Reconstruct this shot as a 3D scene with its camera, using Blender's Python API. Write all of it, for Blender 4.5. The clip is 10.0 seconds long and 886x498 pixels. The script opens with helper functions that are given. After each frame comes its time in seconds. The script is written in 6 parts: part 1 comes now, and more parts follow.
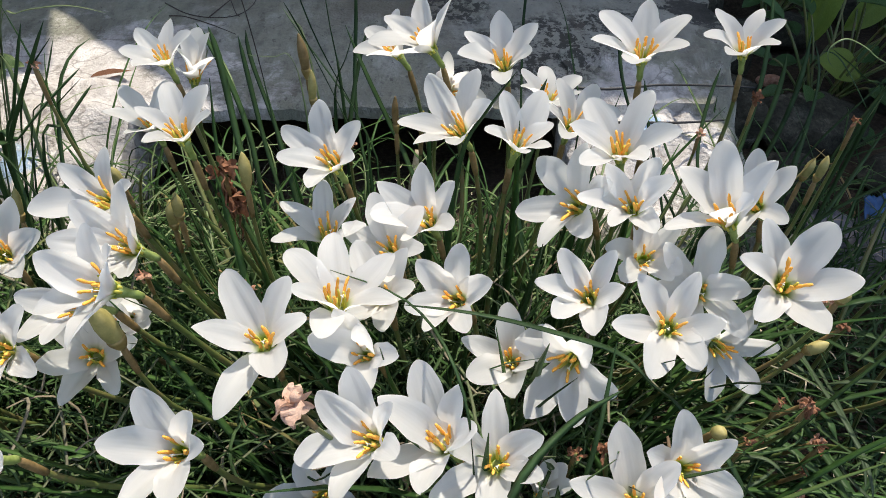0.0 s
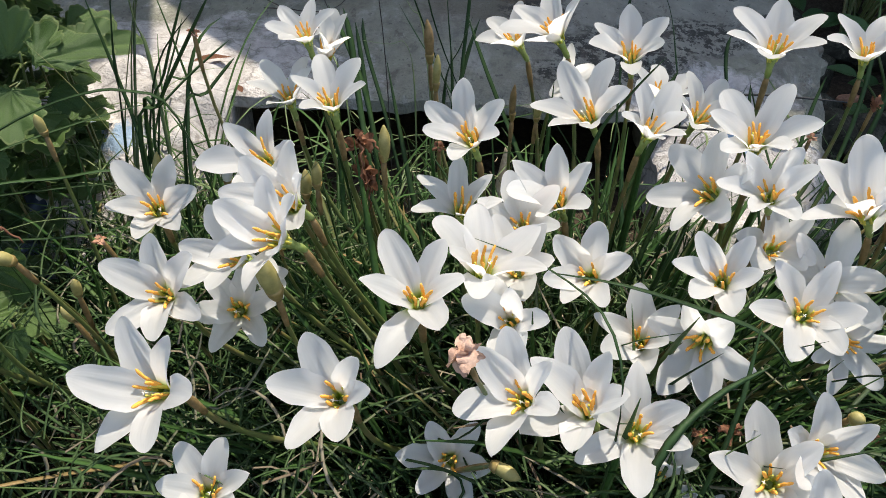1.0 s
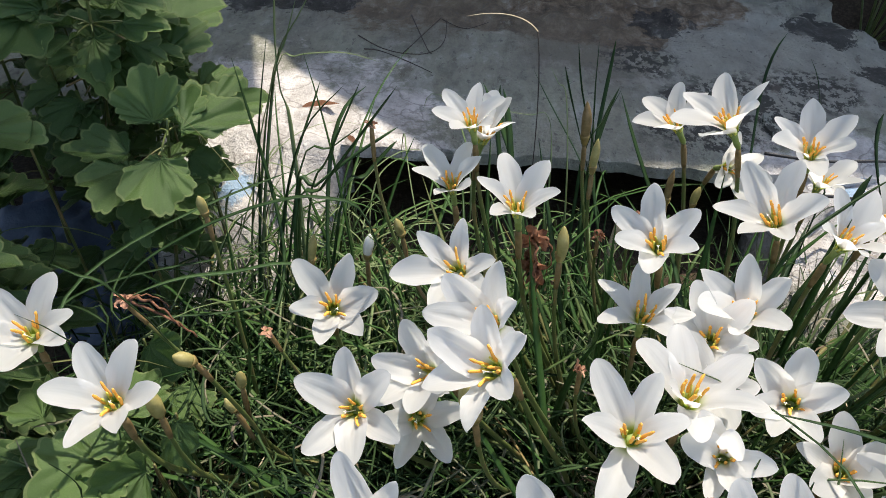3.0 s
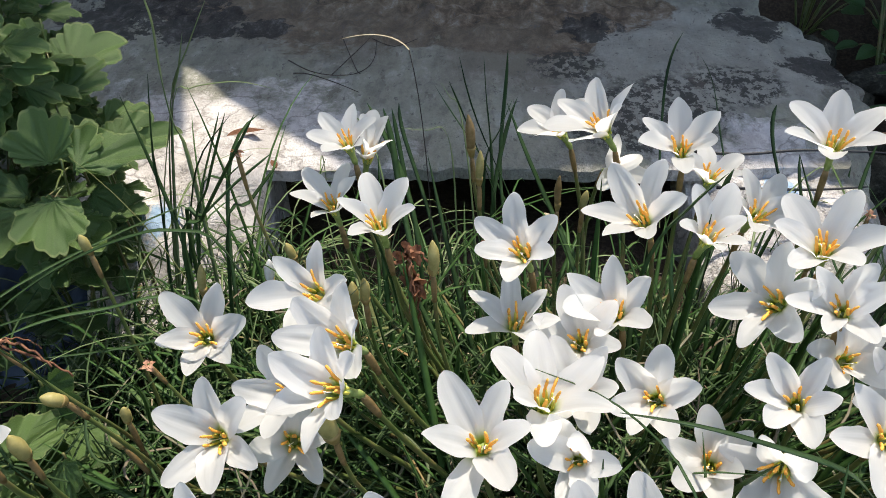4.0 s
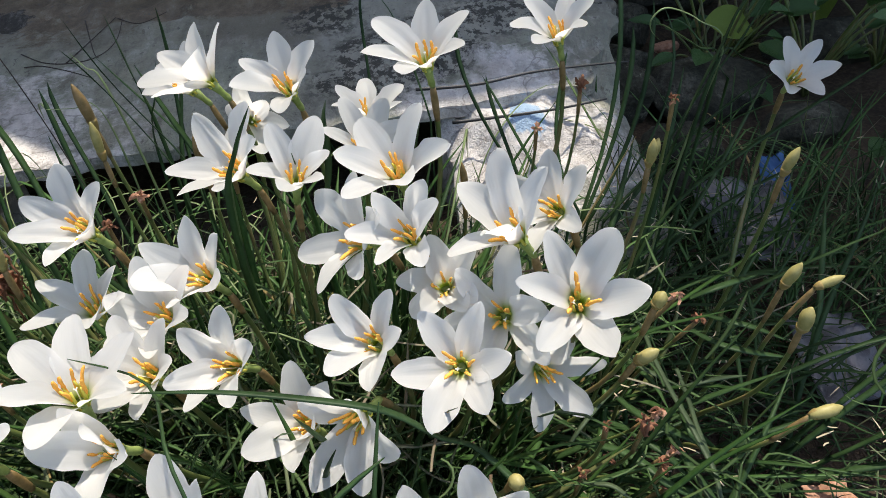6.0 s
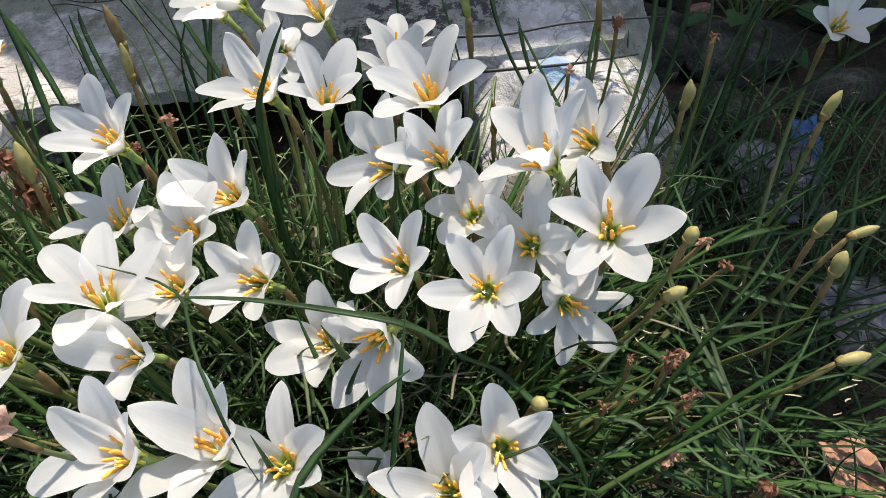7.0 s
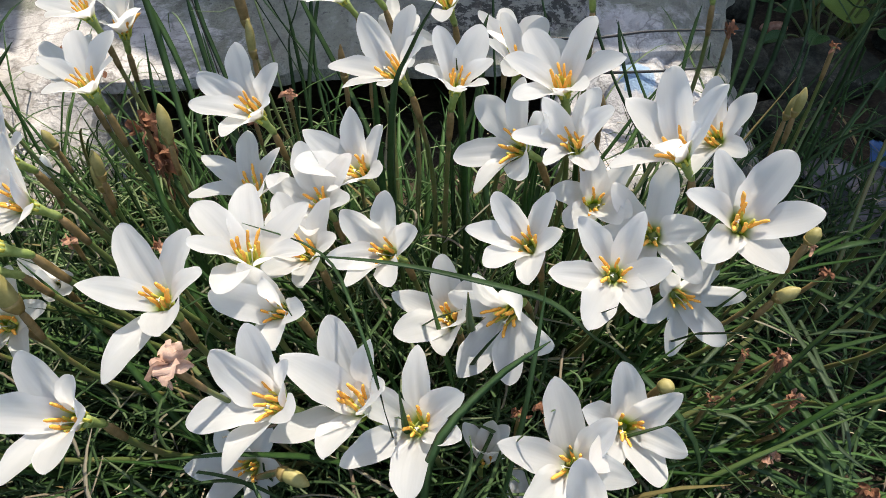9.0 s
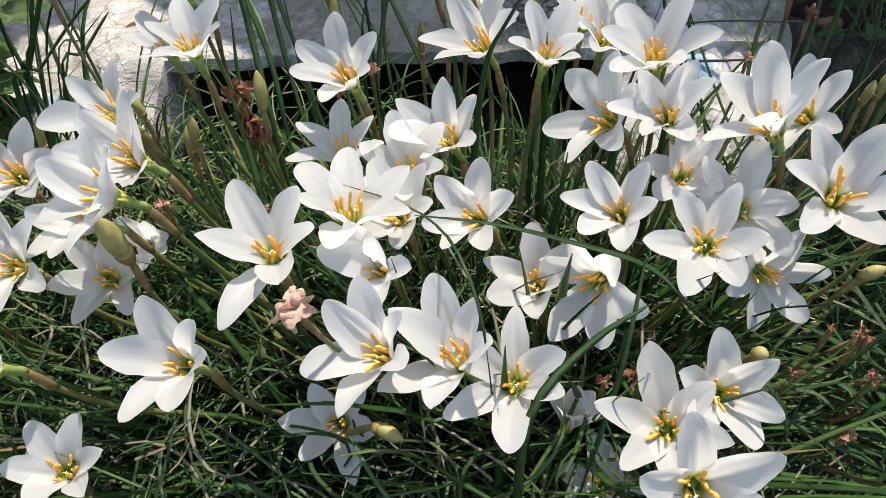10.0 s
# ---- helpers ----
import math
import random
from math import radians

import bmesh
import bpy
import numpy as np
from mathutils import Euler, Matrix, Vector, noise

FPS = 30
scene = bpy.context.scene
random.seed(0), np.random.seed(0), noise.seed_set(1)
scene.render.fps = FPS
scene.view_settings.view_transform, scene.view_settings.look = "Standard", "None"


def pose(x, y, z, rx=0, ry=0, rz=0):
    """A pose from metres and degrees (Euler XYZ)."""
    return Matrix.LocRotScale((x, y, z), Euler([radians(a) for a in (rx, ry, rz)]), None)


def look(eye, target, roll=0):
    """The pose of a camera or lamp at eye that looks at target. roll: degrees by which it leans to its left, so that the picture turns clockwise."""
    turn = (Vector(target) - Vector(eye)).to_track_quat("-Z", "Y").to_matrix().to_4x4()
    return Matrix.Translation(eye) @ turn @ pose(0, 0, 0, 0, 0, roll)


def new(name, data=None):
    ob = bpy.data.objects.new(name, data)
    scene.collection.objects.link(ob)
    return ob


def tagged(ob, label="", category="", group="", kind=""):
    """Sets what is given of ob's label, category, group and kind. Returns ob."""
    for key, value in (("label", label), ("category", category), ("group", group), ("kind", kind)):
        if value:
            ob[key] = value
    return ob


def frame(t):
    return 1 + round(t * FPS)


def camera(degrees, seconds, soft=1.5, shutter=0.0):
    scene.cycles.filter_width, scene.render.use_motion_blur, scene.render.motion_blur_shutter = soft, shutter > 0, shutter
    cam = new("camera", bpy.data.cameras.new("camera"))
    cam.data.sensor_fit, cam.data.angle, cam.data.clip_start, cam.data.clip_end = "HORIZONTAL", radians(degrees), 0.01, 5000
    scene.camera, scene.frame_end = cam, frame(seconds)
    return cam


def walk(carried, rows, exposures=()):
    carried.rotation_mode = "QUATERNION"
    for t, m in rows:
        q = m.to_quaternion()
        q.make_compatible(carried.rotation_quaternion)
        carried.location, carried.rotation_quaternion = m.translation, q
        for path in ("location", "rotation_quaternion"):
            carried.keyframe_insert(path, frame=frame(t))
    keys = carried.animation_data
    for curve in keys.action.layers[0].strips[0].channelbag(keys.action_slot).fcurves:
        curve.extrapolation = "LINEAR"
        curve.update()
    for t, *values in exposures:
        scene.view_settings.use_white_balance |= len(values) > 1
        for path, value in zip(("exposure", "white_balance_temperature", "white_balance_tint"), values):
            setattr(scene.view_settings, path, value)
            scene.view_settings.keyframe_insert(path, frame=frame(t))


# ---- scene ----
cam = camera(62.9, 10.0, soft=0.6)
PATH = [
    (0, (-0.008, 0.029, 0.528), (0.033, 1.6, -0.709), 0.8),
    (0.5, (-0.021, 0.021, 0.53), (-0.016, 1.625, -0.664), 1.0),
    (1, (-0.062, 0.006, 0.518), (-0.109, 1.598, -0.692), 2.2),
    (1.5, (-0.105, 0.011, 0.518), (-0.156, 1.609, -0.683), 4.9),
    (2, (-0.14, 0.021, 0.518), (-0.205, 1.623, -0.678), 5.2),
    (2.2, (-0.149, 0.025, 0.519), (-0.211, 1.627, -0.676), 5.4),
    (3.3, (-0.145, 0.049, 0.558), (-0.286, 1.643, -0.642), 1.5),
    (3.5, (-0.129, 0.051, 0.559), (-0.256, 1.66, -0.622), 1.1),
    (4, (-0.08, 0.047, 0.555), (-0.196, 1.664, -0.616), -1.2),
    (4.2, (-0.057, 0.046, 0.551), (-0.167, 1.662, -0.622), -1.8),
    (4.5, (-0.022, 0.054, 0.554), (-0.101, 1.687, -0.598), -3.0),
    (5, (0.041, 0.073, 0.554), (0.077, 1.718, -0.583), -3.6),
    (5.5, (0.086, 0.072, 0.531), (0.189, 1.668, -0.669), -4.9),
    (5.7, (0.096, 0.071, 0.524), (0.198, 1.652, -0.698), -6.0),
    (6.8, (0.092, 0.055, 0.505), (0.125, 1.574, -0.795), -5.8),
    (7, (0.087, 0.056, 0.5), (0.115, 1.573, -0.803), -5.3),
    (7.5, (0.074, 0.05, 0.498), (0.062, 1.564, -0.808), -4.8),
    (8, (0.065, 0.048, 0.503), (0.042, 1.586, -0.775), -4.4),
    (8.5, (0.052, 0.044, 0.502), (0.024, 1.578, -0.782), -3.5),
    (9, (0.039, 0.042, 0.499), (0.004, 1.575, -0.785), -2.8),
    (9.5, (0.026, 0.038, 0.496), (-0.031, 1.571, -0.787), -2.4),
    (10, (0.006, 0.026, 0.494), (-0.089, 1.554, -0.793), -2.6),
]
walk(cam, [(t, look(eye, target, roll)) for t, eye, target, roll in PATH], exposures=[(0.0, 1.27, 6930, 10), (2.2, 1.27, 6930, 10), (3.3, 1.34, 6930, 10), (4.0, 1.37, 6930, 10), (4.5, 1.35, 6930, 10), (5.0, 1.29, 6930, 10), (5.7, 1.28, 6930, 10), (7.0, 1.31, 6930, 10), (10.0, 1.31, 6930, 10)])

# ---- daylight: high sun from beyond the slab, clear sky ----
SUN = Vector((0.16, 0.30, 0.94)).normalized()
sky_world = bpy.data.worlds.new("sky")
scene.world = sky_world
sky_world.use_nodes = True
sky = sky_world.node_tree.nodes.new("ShaderNodeTexSky")
sky.sky_type, sky.sun_disc = "NISHITA", False
sky.air_density, sky.dust_density, sky.ozone_density = 0.9, 1.6, 0.8
sky.sun_elevation, sky.sun_rotation = math.asin(SUN.z), math.atan2(SUN.x, SUN.y)
sky_world.node_tree.links.new(sky.outputs[0], sky_world.node_tree.nodes["Background"].inputs[0])
sky_world.node_tree.nodes["Background"].inputs[1].default_value = 0.15
sun = new("sun", bpy.data.lights.new("sun", "SUN"))
sun.data.energy, sun.data.angle, sun.data.color = 2.75, radians(0.3), (1.0, 0.95, 0.86)
sun.matrix_world = Matrix.Translation((1, 2, 6)) @ SUN.to_track_quat("Z", "Y").to_matrix().to_4x4()


# ---- materials ----
class Mat:
    """A node material with a Principled shader and small helpers."""

    def __init__(self, name, rough=0.6, spec=0.4):
        self.m = bpy.data.materials.new(name)
        self.m.use_nodes = True
        self.t = self.m.node_tree
        self.p = self.t.nodes["Principled BSDF"]
        self.out = self.t.nodes["Material Output"]
        self.p.inputs["Roughness"].default_value = rough
        self.p.inputs["Specular IOR Level"].default_value = spec
        self.co = self.t.nodes.new("ShaderNodeTexCoord").outputs["Object"]

    def link(self, a, b):
        self.t.links.new(a, b)
        return self

    def world_co(self):
        self.co = self.t.nodes.new("ShaderNodeNewGeometry").outputs["Position"]
        return self

    def noise(self, scale, detail=4.0, rough=0.6, stretch=None):
        n = self.t.nodes.new("ShaderNodeTexNoise")
        n.inputs["Scale"].default_value, n.inputs["Detail"].default_value = scale, detail
        n.inputs["Roughness"].default_value = rough
        v = self.co
        if stretch:
            mp = self.t.nodes.new("ShaderNodeMapping")
            mp.inputs["Scale"].default_value = stretch
            self.link(v, mp.inputs[0])
            v = mp.outputs[0]
        self.link(v, n.inputs["Vector"])
        return n.outputs[0]

    def ramp(self, value, *stops):
        r = self.t.nodes.new("ShaderNodeValToRGB")
        els = r.color_ramp.elements
        while len(els) < len(stops):
            els.new(0.5)
        for e, (pos, col) in zip(els, stops):
            e.position, e.color = pos, (*col, 1) if len(col) == 3 else col
        self.link(value, r.inputs[0])
        return r.outputs[0]

    def mix(self, fac, a, b, mode="MIX"):
        n = self.t.nodes.new("ShaderNodeMix")
        n.data_type, n.blend_type = "RGBA", mode
        for sock, val in ((n.inputs[0], fac), (n.inputs[6], a), (n.inputs[7], b)):
            if isinstance(val, (int, float)):
                sock.default_value = val
            elif isinstance(val, tuple):
                sock.default_value = (*val, 1)
            else:
                self.link(val, sock)
        return n.outputs[2]

    def math(self, op, a, b=0.0):
        n = self.t.nodes.new("ShaderNodeMath")
        n.operation = op
        for sock, val in zip(n.inputs, (a, b)):
            if isinstance(val, (int, float)):
                sock.default_value = val
            else:
                self.link(val, sock)
        return n.outputs[0]

    def axis(self, k):
        s = self.t.nodes.new("ShaderNodeSeparateXYZ")
        self.link(self.co, s.inputs[0])
        return s.outputs[k]

    def random(self):
        return self.t.nodes.new("ShaderNodeObjectInfo").outputs["Random"]

    def island(self):
        return self.t.nodes.new("ShaderNodeNewGeometry").outputs["Random Per Island"]

    def colour(self, c):
        if isinstance(c, tuple):
            self.p.inputs["Base Color"].default_value = (*c, 1)
        else:
            self.link(c, self.p.inputs["Base Color"])
        self.c = c
        return self

    def bump(self, height, strength=0.3, distance=0.002):
        b = self.t.nodes.new("ShaderNodeBump")
        b.inputs["Strength"].default_value, b.inputs["Distance"].default_value = strength, distance
        self.link(height, b.inputs["Height"])
        self.link(b.outputs[0], self.p.inputs["Normal"])
        return self

    def sheer(self, amount, tint=None):
        """Let light through, as thin leaves and petals do."""
        tr = self.t.nodes.new("ShaderNodeBsdfTranslucent")
        src = tint if tint is not None else self.c
        if isinstance(src, tuple):
            tr.inputs[0].default_value = (*src, 1)
        else:
            self.link(src, tr.inputs[0])
        mx = self.t.nodes.new("ShaderNodeMixShader")
        mx.inputs[0].default_value = amount
        self.link(self.p.outputs[0], mx.inputs[1]).link(tr.outputs[0], mx.inputs[2]).link(mx.outputs[0], self.out.inputs[0])
        return self


def make_tepal():
    a = Mat("tepal_white", 0.48, 0.32)
    y = a.axis(1)
    across = a.t.nodes.new("ShaderNodeSeparateXYZ")
    a.link(a.t.nodes.new("ShaderNodeTexCoord").outputs["UV"], across.inputs[0])
    # fine veins that run from the throat to the tip and close in on it
    wander = a.math("MULTIPLY", a.noise(5.0, 3, 0.6), 1.6)
    vein = a.math("SINE", a.math("ADD", a.math("MULTIPLY", across.outputs[0], 62.0), wander))
    vein = a.math("MULTIPLY", a.math("ADD", vein, 1.0), 0.5)
    streak = a.noise(14.0, 4, 0.65, (6.0, 0.4, 1.0))
    white = a.ramp(streak, (0.25, (0.715, 0.712, 0.700)), (0.50, (0.765, 0.761, 0.748)), (0.75, (0.805, 0.801, 0.786)))
    white = a.mix(a.ramp(vein, (0.0, (0.16, 0.16, 0.16)), (0.40, (0, 0, 0))), white, (0.76, 0.77, 0.775))
    throat = a.ramp(y, (0.04, (0.13, 0.22, 0.015)), (0.13, (0.34, 0.44, 0.05)), (0.25, (0.84, 0.84, 0.64)))
    fade = a.ramp(y, (0.10, (0, 0, 0)), (0.29, (1, 1, 1)))
    a.colour(a.mix(fade, throat, white))
    a.bump(a.mix(0.45, vein, streak), 0.09, 0.0005)
    return a.sheer(0.62, a.mix(fade, throat, (0.895, 0.892, 0.87))).m


def make_leafy(name, dark, light, rough=0.38, sheer=0.22, vary_by="object", scale=60.0, spec=0.42):
    a = Mat(name, rough, spec)
    vary = a.island() if vary_by == "island" else a.random()
    grain = a.noise(scale, 4, 0.6)
    base = a.ramp(vary, (0.0, dark), (1.0, light))
    a.colour(a.mix(a.ramp(grain, (0.35, (0, 0, 0)), (0.75, (0.5, 0.5, 0.5))), base, tuple(min(1.0, 1.5 * v + 0.01) for v in light)))
    a.bump(a.noise(scale * 1.5, 5, 0.65), 0.45, 0.002)
    return a.sheer(sheer).m


def make_blade():
    a = Mat("blade_green", 0.46, 0.22)
    vary = a.island()
    green = a.ramp(vary, (0.0, (0.018, 0.048, 0.013)), (0.45, (0.035, 0.088, 0.023)), (0.8, (0.064, 0.136, 0.038)), (0.94, (0.11, 0.155, 0.060)), (1.0, (0.30, 0.20, 0.09)))
    a.world_co()
    grain = a.noise(220.0, 3, 0.6)
    a.colour(a.mix(a.ramp(grain, (0.4, (0, 0, 0)), (0.8, (0.35, 0.35, 0.35))), green, (0.09, 0.16, 0.045)))
    a.bump(grain, 0.2, 0.0004)
    return a.sheer(0.24).m


def make_litter():
    a = Mat("thatch", 0.8, 0.18)
    vary = a.island()
    a.colour(a.ramp(vary, (0.0, (0.021, 0.042, 0.014)), (0.55, (0.040, 0.076, 0.026)), (0.80, (0.074, 0.120, 0.048)), (0.92, (0.15, 0.15, 0.10)), (0.97, (0.22, 0.195, 0.14)), (1.0, (0.12, 0.08, 0.05))))
    return a.sheer(0.15).m


def make_soil():
    a = Mat("soil", 0.95, 0.15).world_co()
    big, fine = a.noise(9.0, 6, 0.65), a.noise(160.0, 5, 0.7)
    c = a.ramp(big, (0.3, (0.022, 0.016, 0.011)), (0.6, (0.055, 0.040, 0.027)), (0.8, (0.09, 0.07, 0.05)))
    a.colour(a.mix(a.ramp(fine, (0.45, (0, 0, 0)), (0.7, (0.6, 0.6, 0.6))), c, (0.12, 0.09, 0.06)))
    return a.bump(fine, 0.8, 0.006).m


def make_concrete():
    a = Mat("old_concrete", 0.88, 0.18).world_co()
    big, mid, fine = a.noise(3.2, 6, 0.6, (1.3, 0.7, 1.0)), a.noise(22.0, 7, 0.7, (1.3, 0.7, 1.2)), a.noise(210.0, 5, 0.7)
    c = a.ramp(big, (0.30, (0.208, 0.213, 0.165)), (0.50, (0.280, 0.285, 0.220)), (0.70, (0.352, 0.354, 0.274)))
    c = a.mix(a.ramp(mid, (0.34, (0.35, 0.35, 0.35)), (0.58, (0.0, 0.0, 0.0))), c, (0.22, 0.21, 0.195))
    c = a.mix(a.ramp(fine, (0.40, (0.22, 0.22, 0.22)), (0.60, (0.0, 0.0, 0.0))), c, (0.19, 0.18, 0.165))
    # broad damp clouds and pale scuffs
    cloud = a.noise(6.5, 7, 0.66, (1.2, 0.6, 1.0))
    c = a.mix(a.ramp(cloud, (0.46, (0, 0, 0)), (0.62, (0.60, 0.60, 0.60))), c, (0.185, 0.168, 0.142))
    c = a.mix(a.ramp(a.noise(11.0, 8, 0.70, (1.5, 0.6, 1.2)), (0.56, (0, 0, 0)), (0.68, (0.45, 0.45, 0.45))), c, (0.50, 0.485, 0.45))

    blot = a.noise(46.0, 6, 0.7, (1.3, 0.6, 1.0))
    c = a.mix(a.ramp(blot, (0.36, (0.55, 0.55, 0.55)), (0.50, (0, 0, 0))), c, (0.135, 0.128, 0.112))
    c = a.mix(a.ramp(blot, (0.56, (0, 0, 0)), (0.68, (0.45, 0.45, 0.45))), c, (0.47, 0.455, 0.41))

    def patch(spots, ragged, inner, outer):
        """Where a stain lies: round the given spots, with a ragged outline."""
        whole = None
        for spot, reach in spots:
            far = a.t.nodes.new("ShaderNodeVectorMath")
            far.operation = "DISTANCE"
            a.link(a.co, far.inputs[0])
            far.inputs[1].default_value = (*spot, 0.20)
            near = a.math("DIVIDE", far.outputs["Value"], reach)
            whole = near if whole is None else a.math("MINIMUM", whole, near)
        return a.ramp(a.math("ADD", whole, ragged), (inner, (1, 1, 1)), (outer, (0, 0, 0)))

    rag = a.math("MULTIPLY", a.math("SUBTRACT", a.noise(13.0, 8, 0.72), 0.5), 1.7)
    crisp = a.math("MULTIPLY", a.math("SUBTRACT", a.noise(24.0, 9, 0.76), 0.5), 3.2)
    # a later patch of paler mortar at one end
    mend = patch((((0.20, 1.02), 0.19), ((0.13, 0.90), 0.14)), rag, 0.82, 0.96)
    c = a.mix(a.mix(1.0, mend, (0.62, 0.62, 0.62), "MULTIPLY"), c, a.ramp(mid, (0.35, (0.25, 0.245, 0.215)), (0.65, (0.39, 0.375, 0.325))))
    # rusty crust over the far side, broken and flaking, with moss and soot in it
    crust = a.noise(30.0, 9, 0.74, (1.2, 0.8, 1.0))
    rust = patch((((-0.26, 1.20), 0.20), ((-0.08, 1.16), 0.15), ((0.05, 1.20), 0.14), ((-0.50, 1.32), 0.22), ((-0.34, 1.36), 0.22), ((0.02, 1.05), 0.06)), rag, 0.84, 0.98)
    c = a.mix(a.mix(1.0, rust, (0.90, 0.90, 0.90), "MULTIPLY"), c, a.ramp(crust, (0.33, (0.030, 0.024, 0.018)), (0.44, (0.085, 0.060, 0.038)), (0.53, (0.155, 0.112, 0.072)), (0.60, (0.225, 0.185, 0.140)), (0.68, (0.33, 0.315, 0.27))))
    wash = patch((((-0.26, 1.08), 0.14), ((-0.06, 1.02), 0.13), ((-0.44, 1.14), 0.12)), rag, 0.55, 1.15)
    c = a.mix(a.mix(1.0, wash, (0.50, 0.50, 0.50), "MULTIPLY"), c, (0.145, 0.122, 0.090))
    # black lichen, in flecks that crowd together
    fleck = a.ramp(a.noise(85.0, 8, 0.72, (1.1, 0.8, 1.2)), (0.475, (0, 0, 0)), (0.520, (0.92, 0.92, 0.92)))
    crowd = patch((((0.13, 0.86), 0.11), ((0.03, 0.98), 0.06), ((0.22, 0.92), 0.07), ((0.06, 0.80), 0.06)), rag, 0.70, 1.05)
    c = a.mix(a.mix(1.0, fleck, crowd, "MULTIPLY"), c, (0.050, 0.048, 0.042))
    loose = a.ramp(a.noise(60.0, 7, 0.7), (0.630, (0, 0, 0)), (0.660, (0.8, 0.8, 0.8)))
    c = a.mix(a.mix(1.0, loose, mend, "MULTIPLY"), c, (0.060, 0.058, 0.052))
    # soot-black ends
    soot = patch((((-0.62, 1.20), 0.15), ((-0.52, 1.12), 0.09), ((-0.66, 1.08), 0.07), ((-0.42, 1.09), 0.045), ((-0.33, 1.27), 0.06), ((0.06, 1.10), 0.05), ((0.34, 0.98), 0.055), ((0.30, 1.12), 0.06)), crisp, 0.76, 0.86)
    c = a.mix(a.mix(1.0, soot, (0.88, 0.88, 0.88), "MULTIPLY"), c, a.ramp(crust, (0.35, (0.016, 0.016, 0.016)), (0.55, (0.050, 0.048, 0.044)), (0.66, (0.15, 0.145, 0.13))))
    pit = a.ramp(a.noise(95.0, 5, 0.66, (1.2, 0.7, 1.0)), (0.345, (0.75, 0.75, 0.75)), (0.385, (0, 0, 0)))
    scab = a.ramp(a.noise(21.0, 9, 0.74, (1.4, 0.55, 1.0)), (0.600, (0, 0, 0)), (0.620, (0.55, 0.55, 0.55)))
    c = a.mix(scab, c, (0.13, 0.11, 0.09))
    c = a.mix(pit, c, (0.12, 0.11, 0.10))
    # remains of whitewash on the two footings, also putting sunlit brightness into their colour
    lit_whitewash = a.mix(a.ramp(mid, (0.42, (0, 0, 0)), (0.58, (1, 1, 1))), (0.52, 0.485, 0.462), (0.74, 0.70, 0.675))
    lit_whitewash = a.mix(a.ramp(a.noise(60.0, 6, 0.7), (0.36, (0.7, 0.7, 0.7)), (0.46, (0, 0, 0))), lit_whitewash, (0.33, 0.29, 0.26))
    crack = a.t.nodes.new("ShaderNodeTexVoronoi")
    crack.feature = "DISTANCE_TO_EDGE"
    crack.inputs["Scale"].default_value = 17.0
    warp = a.t.nodes.new("ShaderNodeVectorMath")
    warp.operation = "MULTIPLY_ADD"
    bend = a.t.nodes.new("ShaderNodeTexNoise")
    bend.inputs["Scale"].default_value, bend.inputs["Detail"].default_value = 30.0, 5.0
    a.link(a.co, bend.inputs["Vector"])
    a.link(bend.outputs["Color"], warp.inputs[0])
    warp.inputs[1].default_value = (0.04, 0.04, 0.04)
    a.link(a.co, warp.inputs[2])
    a.link(warp.outputs[0], crack.inputs["Vector"])
    lit_whitewash = a.mix(a.ramp(crack.outputs["Distance"], (0.0, (0.65, 0.65, 0.65)), (0.03, (0, 0, 0))), lit_whitewash, (0.17, 0.15, 0.14))
    flake = a.math("MULTIPLY", a.math("SUBTRACT", a.noise(16.0, 7, 0.7), 0.5), 2.0)
    for spot, reach in (((-0.40, 0.70, 0.16), 0.24), ((0.21, 0.70, 0.15), 0.13)):
        far = a.t.nodes.new("ShaderNodeVectorMath")
        far.operation = "DISTANCE"
        a.link(a.co, far.inputs[0])
        far.inputs[1].default_value = spot
        edge = a.math("ADD", a.math("DIVIDE", far.outputs["Value"], reach), flake)
        c = a.mix(a.ramp(edge, (0.70, (0.85, 0.85, 0.85)), (0.95, (0, 0, 0))), c, lit_whitewash)
    # old blue paint on both footings
    for spot, reach in (((-0.43, 0.645, 0.13), 0.055), ((0.235, 0.715, 0.16), 0.035)):
        far = a.t.nodes.new("ShaderNodeVectorMath")
        far.operation = "DISTANCE"
        a.link(a.co, far.inputs[0])
        far.inputs[1].default_value = spot
        edge = a.math("ADD", a.math("DIVIDE", far.outputs["Value"], reach), a.math("MULTIPLY", a.math("SUBTRACT", mid, 0.5), 2.6))
        c = a.mix(a.ramp(edge, (0.55, (0.75, 0.75, 0.75)), (0.75, (0, 0, 0))), c, (0.26, 0.42, 0.60))
    a.colour(c)
    return a.bump(a.mix(a.mix(1.0, rust, (0.55, 0.55, 0.55), "MULTIPLY"), a.mix(0.5, fine, mid), crust), 0.9, 0.012).m


def make_stone():
    a = Mat("field_stone", 0.92, 0.12).world_co()
    big, grit = a.noise(24.0, 7, 0.7), a.noise(160.0, 6, 0.7)
    c = a.ramp(big, (0.34, (0.026, 0.025, 0.018)), (0.52, (0.060, 0.058, 0.043)), (0.68, (0.115, 0.110, 0.085)))
    c = a.mix(a.ramp(grit, (0.42, (0.6, 0.6, 0.6)), (0.56, (0, 0, 0))), c, (0.020, 0.019, 0.014))
    c = a.mix(a.ramp(a.noise(48.0, 8, 0.74), (0.60, (0, 0, 0)), (0.64, (0.6, 0.6, 0.6))), c, (0.17, 0.165, 0.13))
    a.colour(c)
    return a.bump(a.mix(0.4, big, grit), 1.0, 0.010).m


